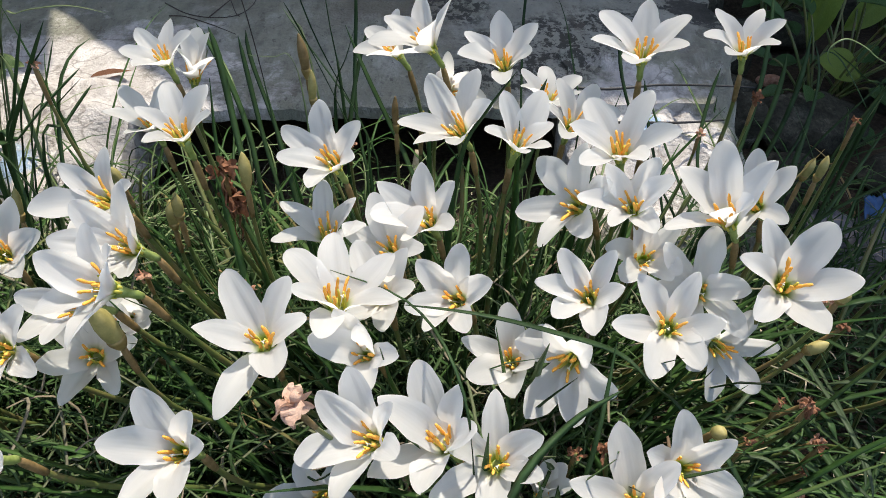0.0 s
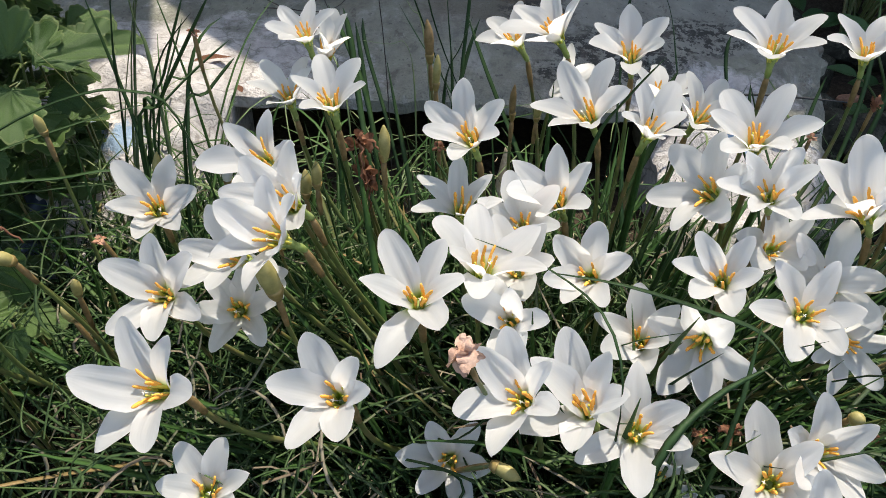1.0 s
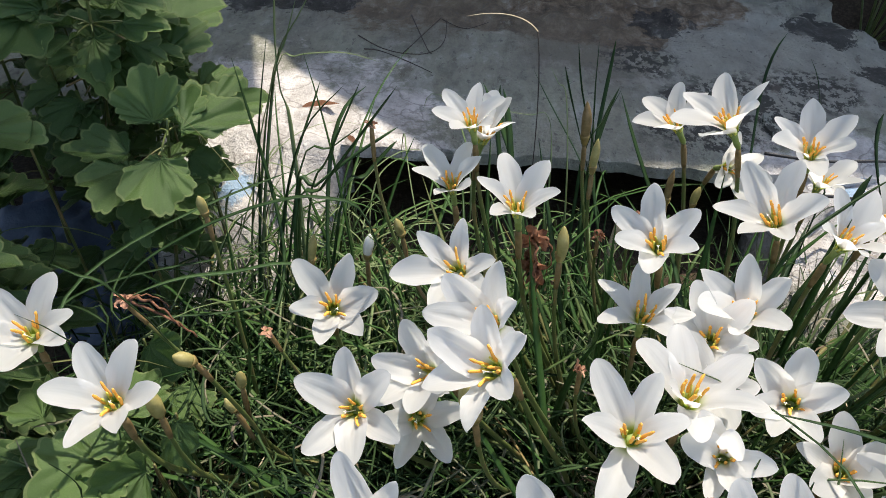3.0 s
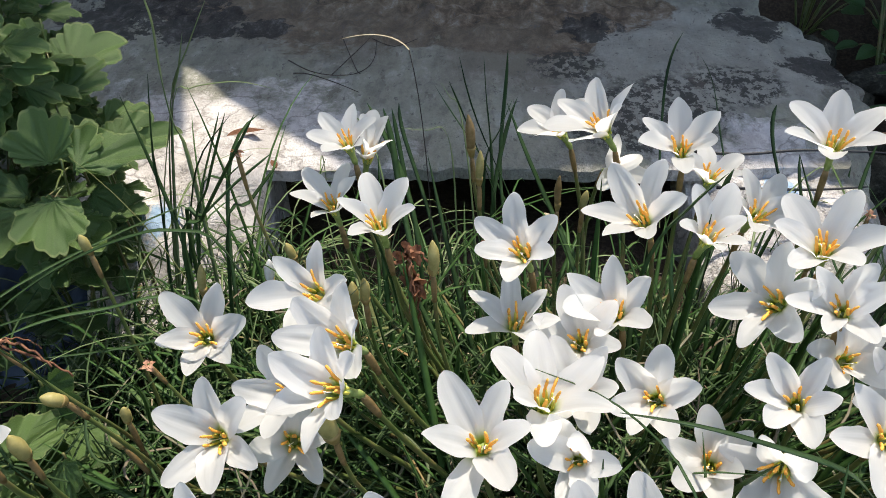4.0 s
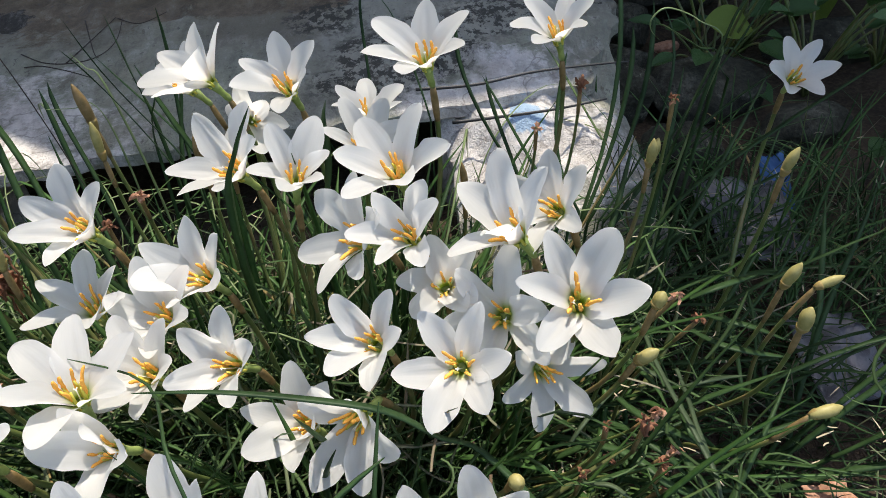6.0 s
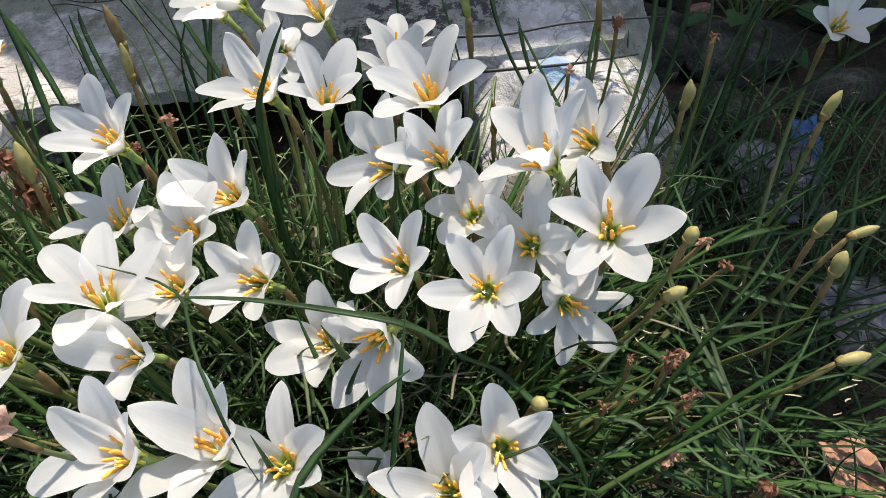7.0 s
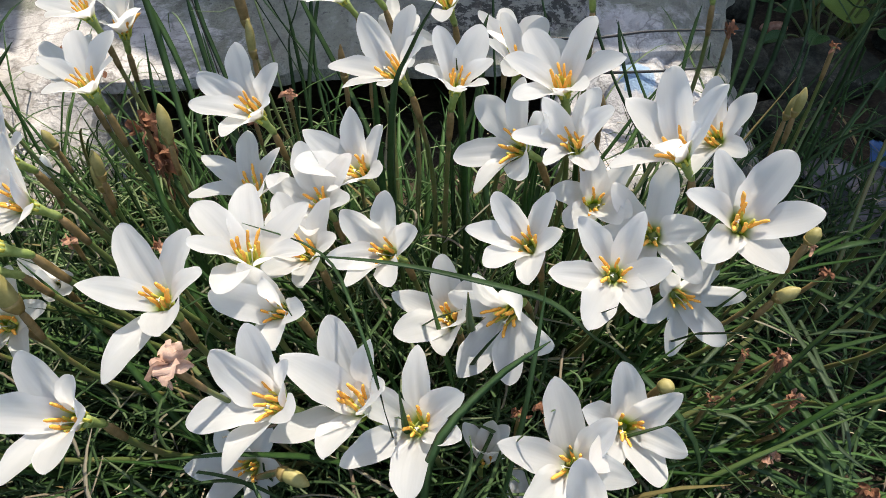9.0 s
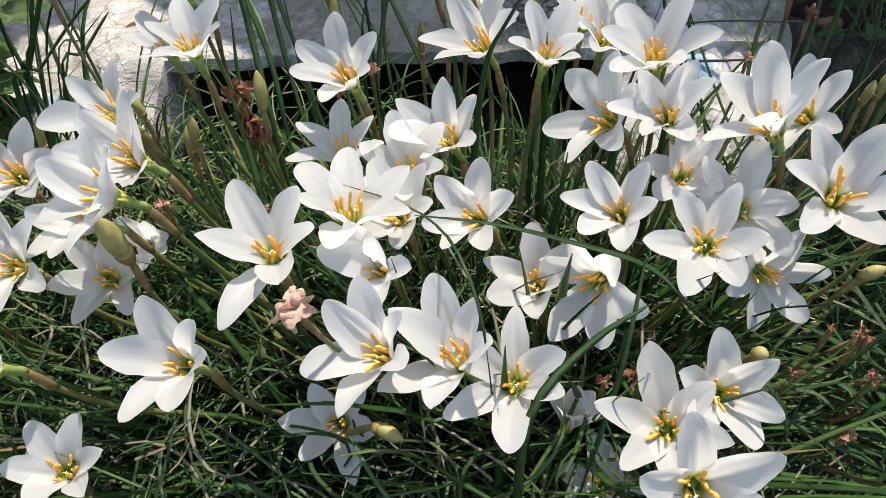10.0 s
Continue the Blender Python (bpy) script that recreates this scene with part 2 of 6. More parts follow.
def make_plain(name, lo, hi, rough=0.7, scale=120.0, bump=0.4, spec=0.35, sheer=0.0, dist=0.001):
    a = Mat(name, rough, spec)
    n = a.noise(scale, 5, 0.65)
    a.colour(a.ramp(n, (0.3, lo), (0.72, hi)))
    a.bump(n, bump, dist)
    if sheer:
        a.sheer(sheer)
    return a.m


def make_stem():
    a = Mat("stem_skin", 0.4, 0.4)
    n = a.noise(45.0, 4, 0.6)
    a.colour(a.ramp(n, (0.30, (0.050, 0.085, 0.022)), (0.52, (0.095, 0.115, 0.034)), (0.68, (0.165, 0.115, 0.052)), (0.85, (0.22, 0.125, 0.070))))
    return a.bump(n, 0.2, 0.0006).m


TEPAL, BLADE, THATCH, SOIL, CONCRETE, STEM = make_tepal(), make_blade(), make_litter(), make_soil(), make_concrete(), make_stem()
LEAF = make_leafy("blade_leaf", (0.013, 0.032, 0.011), (0.034, 0.072, 0.023), 0.48, 0.22, spec=0.2)
DRAPE = make_leafy("draped_leaf", (0.013, 0.032, 0.011), (0.034, 0.072, 0.023), 0.48, 0.22, "island", spec=0.2)
PALEBLADE = make_leafy("pale_blade", (0.08, 0.125, 0.045), (0.19, 0.25, 0.11), 0.42, 0.30, "island")
GREYBLADE = make_leafy("grey_green_blade", (0.036, 0.058, 0.030), (0.064, 0.094, 0.047), 0.50, 0.30, spec=0.2)
DAISY = make_leafy("lobed_leaf_green", (0.036, 0.080, 0.020), (0.088, 0.150, 0.042), 0.40, 0.36, scale=70.0)
DAISYRIM = make_leafy("lobed_leaf_rim", (0.085, 0.135, 0.040), (0.15, 0.20, 0.07), 0.42, 0.38, scale=90.0)
BROAD = make_leafy("broad_leaf_green", (0.020, 0.055, 0.012), (0.040, 0.100, 0.024), 0.45, 0.25)
# corner weed's yellow-green, lightened in the colour for sun that doesn't reach it
SUNGREEN = make_leafy("sunlit_leaf_green", (0.13, 0.20, 0.028), (0.21, 0.29, 0.055), 0.45, 0.50)
ROOTLET = make_plain("rootlet_bark", (0.030, 0.024, 0.020), (0.08, 0.062, 0.05), 0.85, 200.0, 0.5)
ANTHER = make_plain("anther_orange", (0.78, 0.29, 0.025), (0.96, 0.58, 0.14), 0.75, 1300.0, 0.6, 0.2, dist=0.0003)
FILAMENT = make_plain("filament_yellow", (0.52, 0.50, 0.05), (0.78, 0.68, 0.16), 0.5, 300.0, 0.1, sheer=0.2)
STIGMA = make_plain("stigma_white", (0.82, 0.80, 0.68), (0.88, 0.87, 0.78), 0.5, 300.0, 0.1)
OVARY = make_plain("ovary_green", (0.16, 0.22, 0.05), (0.32, 0.38, 0.13), 0.45, 180.0, 0.2, sheer=0.1)
SPATHE = make_plain("spathe_skin", (0.15, 0.105, 0.036), (0.33, 0.22, 0.10), 0.55, 160.0, 0.5, sheer=0.25)
SHEATH = make_plain("bud_sheath", (0.20, 0.14, 0.045), (0.34, 0.25, 0.09), 0.5, 160.0, 0.3, sheer=0.15)
BUD = make_plain("bud_skin", (0.22, 0.195, 0.062), (0.42, 0.36, 0.14), 0.5, 120.0, 0.25, sheer=0.15)
WHITEBUD = make_plain("closed_petal_white", (0.70, 0.70, 0.66), (0.82, 0.82, 0.78), 0.5, 90.0, 0.4, sheer=0.3)
WITHER = make_plain("withered_petal", (0.30, 0.13, 0.075), (0.62, 0.38, 0.26), 0.8, 140.0, 0.8, sheer=0.3, dist=0.002)
PALEWITHER = make_plain("pale_withered_petal", (0.42, 0.24, 0.17), (0.74, 0.54, 0.42), 0.8, 140.0, 0.8, sheer=0.3, dist=0.002)
DRIED = make_plain("dried_brown", (0.10, 0.040, 0.02), (0.32, 0.15, 0.085), 0.85, 160.0, 0.8, sheer=0.2, dist=0.002)
STONE = make_stone()
STRAW = make_plain("straw", (0.26, 0.21, 0.13), (0.46, 0.40, 0.28), 0.7, 200.0, 0.4)
WIRE = make_plain("wire_coat", (0.012, 0.012, 0.013), (0.03, 0.03, 0.03), 0.5, 300.0, 0.2)
BLUE = make_plain("blue_scrap", (0.015, 0.055, 0.15), (0.03, 0.10, 0.24), 0.5, 60.0, 0.6, dist=0.003)
FOIL = make_plain("grey_film", (0.06, 0.06, 0.07), (0.17, 0.17, 0.19), 0.3, 40.0, 0.9, 0.6, sheer=0.2, dist=0.004)
DARKBLUE = make_plain("dark_blue_paint", (0.035, 0.05, 0.085), (0.085, 0.11, 0.16), 0.7, 30.0, 0.7, dist=0.004)
PLASTER = make_plain("wall_plaster", (0.36, 0.33, 0.29), (0.50, 0.47, 0.42), 0.9, 12.0, 0.5, dist=0.004)


# ---- mesh helpers ----
def mesh_of(name, verts, faces, material, smooth=True):
    me = bpy.data.meshes.new(name)
    me.from_pydata([tuple(v) for v in verts], [], faces)
    me.materials.append(material)
    if smooth:
        me.polygons.foreach_set("use_smooth", [True] * len(me.polygons))
    me.update()
    return me


def put(name, mesh, parent=None, m=None, label=""):
    ob = new(name, mesh)
    if parent is not None:
        ob.parent = parent
    if m is not None:
        ob.matrix_basis = m
    if label:
        ob["label"] = label
    return ob


def part(name, bm, material, parent, label=""):
    me = bpy.data.meshes.new(name)
    bm.to_mesh(me)
    bm.free()
    me.materials.append(material)
    me.polygons.foreach_set("use_smooth", [True] * len(me.polygons))
    return put(name, me, parent, None, label)


def tube(points, radii, sides=8, flat=1.0):
    """Verts and faces of a closed tube along points."""
    pts = [Vector(p) for p in points]
    verts, faces = [], []
    side = None
    for i, p in enumerate(pts):
        d = (pts[min(i + 1, len(pts) - 1)] - pts[max(i - 1, 0)]).normalized()
        if side is None:
            side = d.orthogonal().normalized()
        side = (side - d * side.dot(d)).normalized()
        up = d.cross(side)
        for k in range(sides):
            a = 2 * math.pi * k / sides
            verts.append(p + radii[i] * (math.cos(a) * side + flat * math.sin(a) * up))
    for i in range(len(pts) - 1):
        for k in range(sides):
            a, b = i * sides + k, i * sides + (k + 1) % sides
            faces.append((a, b, b + sides, a + sides))
    faces.append(tuple(reversed(range(sides))))
    faces.append(tuple(range((len(pts) - 1) * sides, len(pts) * sides)))
    return verts, faces


def bezier(a, b, c, d, n):
    a, b, c, d = (Vector(p) for p in (a, b, c, d))
    out = []
    for i in range(n + 1):
        t = i / n
        s = 1 - t
        out.append(s ** 3 * a + 3 * s * s * t * b + 3 * s * t * t * c + t ** 3 * d)
    return out


def frame_at(origin, y, z, scale=1.0):
    """A pose whose Y runs along y and whose Z leans to z."""
    y = Vector(y).normalized()
    z = Vector(z)
    z = (z - y * z.dot(y)).normalized()
    x = y.cross(z)
    m = Matrix((x, y, z)).transposed().to_4x4()
    return Matrix.Translation(origin) @ m @ Matrix.Scale(scale, 4)


GROUND = 0.05


def ground_height(x, y):
    near = math.exp(-((x - 0.0) ** 2 + (y - 0.4) ** 2) / 1.2)
    mound = 0.16 * max(0.0, min(1.0, (y - 1.35) / 0.3))
    return GROUND + near * (0.012 * noise.noise((x * 7, y * 7, 0)) + 0.006 * noise.noise((x * 30, y * 30, 3))) + mound


# ---- ground ----
def build_ground():
    xs = sorted(set([round(-1.6 + 0.04 * i, 3) for i in range(81)] + [-200, -60, -20, -8, -4, -2.4, 2.4, 4, 8, 20, 60, 200]))
    ys = sorted(set([round(-0.8 + 0.04 * i, 3) for i in range(81)] + [-200, -60, -20, -8, -4, -2, -1.2, 3.2, 4, 8, 20, 60, 200]))
    verts = [(x, y, ground_height(x, y)) for y in ys for x in xs]
    w = len(xs)
    faces = [(j * w + i, j * w + i + 1, (j + 1) * w + i + 1, (j + 1) * w + i) for j in range(len(ys) - 1) for i in range(w - 1)]
    tagged(put("ground", mesh_of("ground", verts, faces, SOIL)), "dark bare soil under the plants, strewn with litter", "ground", kind="structure")


build_ground()


# ---- concrete slab with its two piers, and an unseen wall added to shade it ----
def rough_sheet(name, rows, cols, place, material, parent=None, thick=0.03):
    """A solid sheet: place(u, v) gives the upper face, the lower one lies thick below."""
    top = [Vector(place(i / cols, j / rows)) for j in range(rows + 1) for i in range(cols + 1)]
    n = len(top)
    w = cols + 1
    low = [v - Vector((0, 0, thick)) for v in top]
    faces = []
    for j in range(rows):
        for i in range(cols):
            a = j * w + i
            faces.append((a, a + 1, a + w + 1, a + w))
            faces.append((n + a, n + a + w, n + a + w + 1, n + a + 1))
    rim = [i for i in range(w)] + [j * w + cols for j in range(1, rows + 1)] + [rows * w + i for i in range(cols - 1, -1, -1)] + [j * w for j in range(rows - 1, 0, -1)]
    rim_set = set(rim)
    for a, b in zip(rim, rim[1:] + rim[:1]):
        faces.append((b, a, n + a, n + b))
    me = mesh_of(name, top + low, faces, material)
    for p in list(me.polygons)[-len(rim):]:
        p.use_smooth = False
    for e in me.edges:
        a, b = e.vertices
        if (a < n) != (b < n) or (a in rim_set and b in rim_set) or (a - n in rim_set and b - n in rim_set):
            e.use_edge_sharp = True
    return put(name, me, parent)


def slab_top(u, v):
    left, right = -0.95, min(0.414 - 0.125 * v, 0.30 + 0.40 * v)
    x = left + (right - left) * u
    front = 0.69 + 0.055 * u + 0.006 * noise.noise((x * 14, 0, 2)) + 0.012 * noise.noise((x * 4, 3, 2)) + 0.008 * max(0.0, noise.noise((x * 31, 0, 9)))
    back = 1.50 + 0.05 * noise.noise((x * 5, 1, 7))
    y = front + (back - front) * v
    x += (0.025 * noise.noise((y * 9, u * 2, 5)) + 0.016 * noise.noise((y * 34, 3, 5))) * u ** 6
    far = max(0.0, min(1.0, (y - 0.95) / 0.2))
    z = 0.172 + 0.045 * v + (0.004 + 0.010 * far) * noise.noise((x * 9, y * 9, 0)) + (0.0018 + 0.011 * far) * noise.noise((x * 30, y * 30, 1))
    if v < 0.03:
        z -= (0.004 + 0.006 * abs(noise.noise((x * 26, 5, 3)))) * (1 - v / 0.03) ** 2
    return (x, y, z)


slab = rough_sheet("slab", 120, 190, slab_top, CONCRETE, None, 0.013)
tagged(slab, "weathered grey concrete slab, stained and rust-washed", "slab", kind="structure")


def pier(name, x0, x1, y0, y1, z_top, z_low, seed, label, material=None, heap=0.0):
    """A rough concrete foot that slopes down from under the slab's front edge."""

    def place(u, v):
        x = x0 - heap * v * (1 - u) + (x1 - x0) * u + 0.012 * noise.noise((v * 5, seed, u * 2))
        y = y0 + (y1 - y0) * v
        z = z_low + (z_top - z_low) * (min(1.0, v / (0.66 if heap else 1.0)) ** 0.8)
        if heap and v > 0.66:
            z -= 0.022 * ((v - 0.66) / 0.34) ** 2
        z += 0.024 * noise.noise((x * 11, y * 11, seed)) + 0.017 * noise.noise((x * 30, y * 30, seed)) + 0.006 * noise.noise((x * 70, y * 70, seed))
        edge = min(u, 1 - u) * 5
        if edge < 1:
            z -= 0.035 * (1 - edge) ** 2 * (1 - v) ** 0.6
        return (x, y, z)

    return tagged(rough_sheet(name, 40, 40, place, material or CONCRETE, None, 0.10), label, "concrete footing", kind="structure")


pier("pier_1", -0.475, -0.325, 0.53, 0.80, 0.186, 0.055, 3.0, "sunlit pale concrete footing with flaking blue paint", None, 0.08)
pier("pier_3", -0.66, -0.455, 0.50, 0.66, 0.125, 0.05, 5.0, "shaded footing painted dark blue", DARKBLUE)
pier("pier_2", 0.145, 0.345, 0.56, 0.83, 0.190, 0.06, 8.0, "sunlit rough concrete footing beside the dark gap")


def box(name, lo, hi, material, label, category):
    bm = bmesh.new()
    bmesh.ops.create_cube(bm, size=1.0)
    for v in bm.verts:
        v.co = Vector([lo[k] + (v.co[k] + 0.5) * (hi[k] - lo[k]) for k in range(3)])
    bmesh.ops.bevel(bm, geom=bm.edges[:], offset=0.012, segments=2, affect="EDGES")
    return tagged(part(name, bm, material, None), label, category, kind="structure")


box("footing_back", (-0.95, 0.98, -0.05), (0.30, 1.40, 0.165), CONCRETE, "dark concrete back of the hollow under the slab", "concrete footing")


def shading_wall():
    """Unseen wall added behind the slab, its top notched to light one corner only."""
    left = [(-0.12, 3.5), (-0.05, 3.36), (-0.005, 3.10), (-0.012, 2.89), (0.021, 2.82), (-0.015, 2.68), (-0.055, 2.545), (-0.100, 2.39), (-0.145, 2.235)]
    right = [(-0.125, 2.27), (-0.082, 2.350), (-0.012, 2.505), (0.05, 2.63), (0.30, 3.08), (0.40, 3.10), (0.48, 2.94), (0.90, 2.88), (0.94, 4.1)]
    prof = [(-2.4, -0.1), (-2.4, 3.5)] + left + right + [(6.0, 4.1), (6.0, -0.1)]
    splay = [(-2.4, -0.1), (-2.4, 3.5)] + [(x - 0.2, z) for x, z in left] + right + [(6.0, 4.1), (6.0, -0.1)]
    bm = bmesh.new()
    rows = [[bm.verts.new((x, y, z)) for x, z in edge] for y, edge in ((1.62, prof), (1.86, splay))]
    bm.faces.new(rows[0])
    bm.faces.new(list(reversed(rows[1])))
    for k in range(len(prof)):
        q = (k + 1) % len(prof)
        bm.faces.new((rows[0][q], rows[0][k], rows[1][k], rows[1][q]))
    bmesh.ops.recalc_face_normals(bm, faces=bm.faces[:])
    wall = part("wall_north", bm, PLASTER, None)
    for p in wall.data.polygons:
        p.use_smooth = False
    tagged(wall, "unseen plastered wall added to shade the slab", "wall", kind="structure")


shading_wall()


def shade_tree():
    """An unseen tree added beyond the wall; its crown dapples the plants beside the clump."""
    tree = tagged(new("tree"), "unseen leafy tree added to dapple the plants below", "tree")
    root = Vector((-0.7, 2.5, 0.0))
    tree.location = root
    trunk = [Vector((0, 0, 0)), Vector((0.03, -0.02, 1.2)), Vector((0.0, -0.05, 2.4)), Vector((0.06, -0.1, 3.4)), Vector((0.02, -0.2, 4.4))]
    put("trunk", mesh_of("trunk", *tube(trunk, [0.16, 0.13, 0.11, 0.08, 0.04], 12), STEM), tree)
    for end in ((0.62, -0.75, 4.3), (-0.4, -0.6, 4.2), (0.3, -0.3, 4.9), (-0.6, 0.3, 4.5)):
        put("limb", mesh_of("limb", *tube(bezier((0, -0.06, 2.7), (0.1, -0.1, 3.3), Vector(end) * 0.85, end, 8), [0.06 - 0.006 * i for i in range(9)], 8), STEM), tree)
    rnd = random.Random(77)
    verts, faces = [], []
    for centre, radii, count in (((0.58, -0.82, 4.30), (0.40, 0.46, 0.36), 2000), ((-0.25, -0.70, 4.20), (0.75, 0.60, 0.55), 2600), ((-0.3, 0.2, 4.7), (0.9, 0.7, 0.6), 1500)):
        for _ in range(count):
            d = Vector((rnd.gauss(0, 1), rnd.gauss(0, 1), rnd.gauss(0, 1))).normalized() * rnd.random() ** 0.45
            c = Vector([centre[k] + radii[k] * d[k] for k in range(3)])
            along = Vector((rnd.gauss(0, 1), rnd.gauss(0, 1), rnd.gauss(-0.3, 0.5))).normalized()
            side = along.cross(Vector((rnd.gauss(0, 0.5), rnd.gauss(0, 0.5), 1))).normalized()
            size = rnd.uniform(0.05, 0.09)
            lift = along.cross(side) * size * 0.08
            k = len(verts)
            verts += [c, c + along * size * 0.5 + side * size * 0.27 + lift, c + along * size, c + along * size * 0.5 - side * size * 0.27 + lift]
            faces.append((k, k + 1, k + 2, k + 3))
    put("crown", mesh_of("crown", verts, faces, BROAD), tree)


shade_tree()


# ---- rain lilies ----
def tepal_mesh(k):
    rnd = random.Random(100 + k)
    rows, cols = 22, 12
    width = rnd.uniform(0.173, 0.220)
    cup, bulge, curl = rnd.uniform(0.25, 0.7), rnd.uniform(0.02, 0.085), rnd.uniform(-0.02, 0.08)
    ruffle, twist, nip = rnd.uniform(0.004, 0.022), rnd.uniform(-0.28, 0.28), rnd.uniform(0.46, 0.68)
    notch, groove = rnd.uniform(-0.25, 0.25), rnd.uniform(0.012, 0.026)
    sway, lop = rnd.uniform(-0.03, 0.03), rnd.uniform(-0.10, 0.10)
    peak = 0.58 ** 0.78 * 0.42 ** nip
    verts, faces, uv = [], [], []
    for j in range(rows + 1):
        s = j / rows
        v = 1 - (1 - s) ** 1.7 if s > 0.5 else s * (1 - 0.5 ** 1.7) / 0.5
        w = width * ((v * 0.97 + 0.03) ** 0.78 * max(0.0, 1 - v) ** nip / peak)
        w *= 1 + 0.035 * math.sin(11 * v + k)
        w = max(w, 0.003 if j == rows else 0.008 if v > 0.9 else 0.03)
        for i in range(cols + 1):
            u = 2 * i / cols - 1
            x = w * u * (1 + lop * (1 if u > 0 else -1)) * (1 + 0.03 * abs(u) * math.sin(23 * v + 5 * k + (1.5 if u > 0 else 0)))
            z = 4 * bulge * v * (1 - v) - curl * v ** 4 + cup * x * x / width * (1 - 0.5 * v)
            z -= groove * math.exp(-(u / 0.20) ** 2) * math.sin(math.pi * min(1, v * 1.1))
            z += ruffle * abs(u) ** 2 * math.sin(10 * v + 3 * k + (2 if u > 0 else 0))
            z += 0.004 * math.cos(9.4 * u + k) * math.sin(math.pi * v)
            z += twist * x * v
            verts.append((x + sway * math.sin(math.pi * v) + 0.012 * math.sin(3 * v + k) + notch * 0.12 * max(0, v - 0.85), v + 0.012 * ruffle * 60 * u * max(0, v - 0.7), z))
            uv.append((i / cols, v))
    w = cols + 1
    for j in range(rows):
        for i in range(cols):
            a = j * w + i
            faces.append((a, a + 1, a + w + 1, a + w))
    me = mesh_of("tepal", verts, faces, TEPAL)
    layer = me.uv_layers.new(name="along")
    for loop in me.loops:
        layer.data[loop.index].uv = uv[loop.vertex_index]
    return me


def stamen_meshes(k):
    """Filament and anther along +Y, unit length 1; the long anther swings on the filament's tip."""
    rnd = random.Random(300 + k)
    bend, yaw = rnd.uniform(-0.12, 0.02), rnd.uniform(-0.05, 0.05)
    line = [(yaw * t * t, t * 0.66, bend * t * t) for t in (0, 0.25, 0.5, 0.75, 1.0)]
    fil = mesh_of("filament", *tube(line, [0.056, 0.051, 0.046, 0.039, 0.030], 6), FILAMENT)
    grip = Vector(line[3])
    hook, lean = rnd.choice((rnd.uniform(-0.12, 0.04), rnd.uniform(-0.12, 0.04), rnd.uniform(0.10, 0.36))), rnd.uniform(-0.12, 0.12)
    aside = Vector((rnd.choice((-1, 1)) * rnd.uniform(0.02, 0.06), 0, rnd.uniform(0.0, 0.05)))
    marks = (0, 0.06, 0.18, 0.32, 0.46, 0.60, 0.74, 0.88, 0.96, 1.0)
    line = [grip + aside + Vector((rnd.uniform(-0.010, 0.010) + lean * (s - 0.3), -0.16 + 0.66 * s, hook * s * s + rnd.uniform(-0.010, 0.010))) for s in marks]
    rad = [0.021, 0.047, 0.059, 0.050, 0.059, 0.048, 0.058, 0.051, 0.040, 0.017]
    ant = mesh_of("anther", *tube(line, [r * rnd.uniform(0.86, 1.14) for r in rad], 7, 0.8), ANTHER)
    return fil, ant


TEPALS = [tepal_mesh(k) for k in range(24)]
STAMENS = [stamen_meshes(k) for k in range(12)]


def style_mesh():
    v, f = tube([(0, 0, 0), (0.02, 0.4, 0.01), (0.05, 0.8, 0.02), (0.07, 1.0, 0.03)], [0.024, 0.02, 0.02, 0.024], 6)
    for k in range(3):
        a = 2 * math.pi * k / 3
        tip = Vector((0.07, 0.98, 0.03))
        v2, f2 = tube([tip, tip + Vector((0.045 * math.cos(a), 0.05, 0.045 * math.sin(a))), tip + Vector((0.075 * math.cos(a), 0.06, 0.075 * math.sin(a)))], [0.024, 0.026, 0.016], 5)
        f += [tuple(i + len(v) for i in q) for q in f2]
        v += v2
    return mesh_of("style", v, f, STIGMA)


STYLE = style_mesh()


def root_of(x, y):
    near = 0.55 + 0.36 * min(1.0, max(0.0, (abs(x) - 0.19) / 0.10))
    return Vector((0.02 + near * (x - 0.02) + random.uniform(-0.015, 0.015), 0.40 + 0.45 * (y - 0.40) + random.uniform(-0.015, 0.015), GROUND - 0.01))


def stalk(thing, base, n, root, bell=True, thick=1.0):
    """Ovary, papery spathe and stem under a flower or bud at base that faces n."""
    o = root
    base, n = Vector(base), Vector(n).normalized()
    if bell:
        pts = [base + n * s for s in (0.0015, -0.003, -0.0065, -0.010, -0.013)]
        put("ovary", mesh_of("ovary", *tube([p - o for p in pts], [0.0034, 0.0024, 0.0019, 0.0021, 0.0015], 9), OVARY), thing)
    top = base - n * (0.012 if bell else -0.001)
    reach = (top - root).length
    down = (n * 0.55 + Vector((0, 0, 0.6))).normalized()
    line = bezier(top, top - down * reach * 0.42, root + Vector((0, 0, 0.45 * reach)) + (top - root) * 0.12, root, 16)
    put("stem", mesh_of("stem", *tube([p - o for p in line], [thick * (0.0014 + 0.0007 * i / 16) for i in range(17)], 7), STEM), thing)
    seg, run = [line[0]], 0.0
    for p in line[1:]:
        run += (p - seg[-1]).length
        seg.append(p)
        if run > 0.016:
            break
    seg = bezier(seg[0], seg[0].lerp(seg[-1], 0.33), seg[0].lerp(seg[-1], 0.66), seg[-1], 5)
    put("spathe", mesh_of("spathe", *tube([p - o for p in seg], [thick * r for r in (0.0013, 0.0019, 0.0021, 0.0020, 0.0019, 0.0016)], 8), SPATHE), thing)


LILY = "white rain lily in full bloom, six petals and orange stamens"


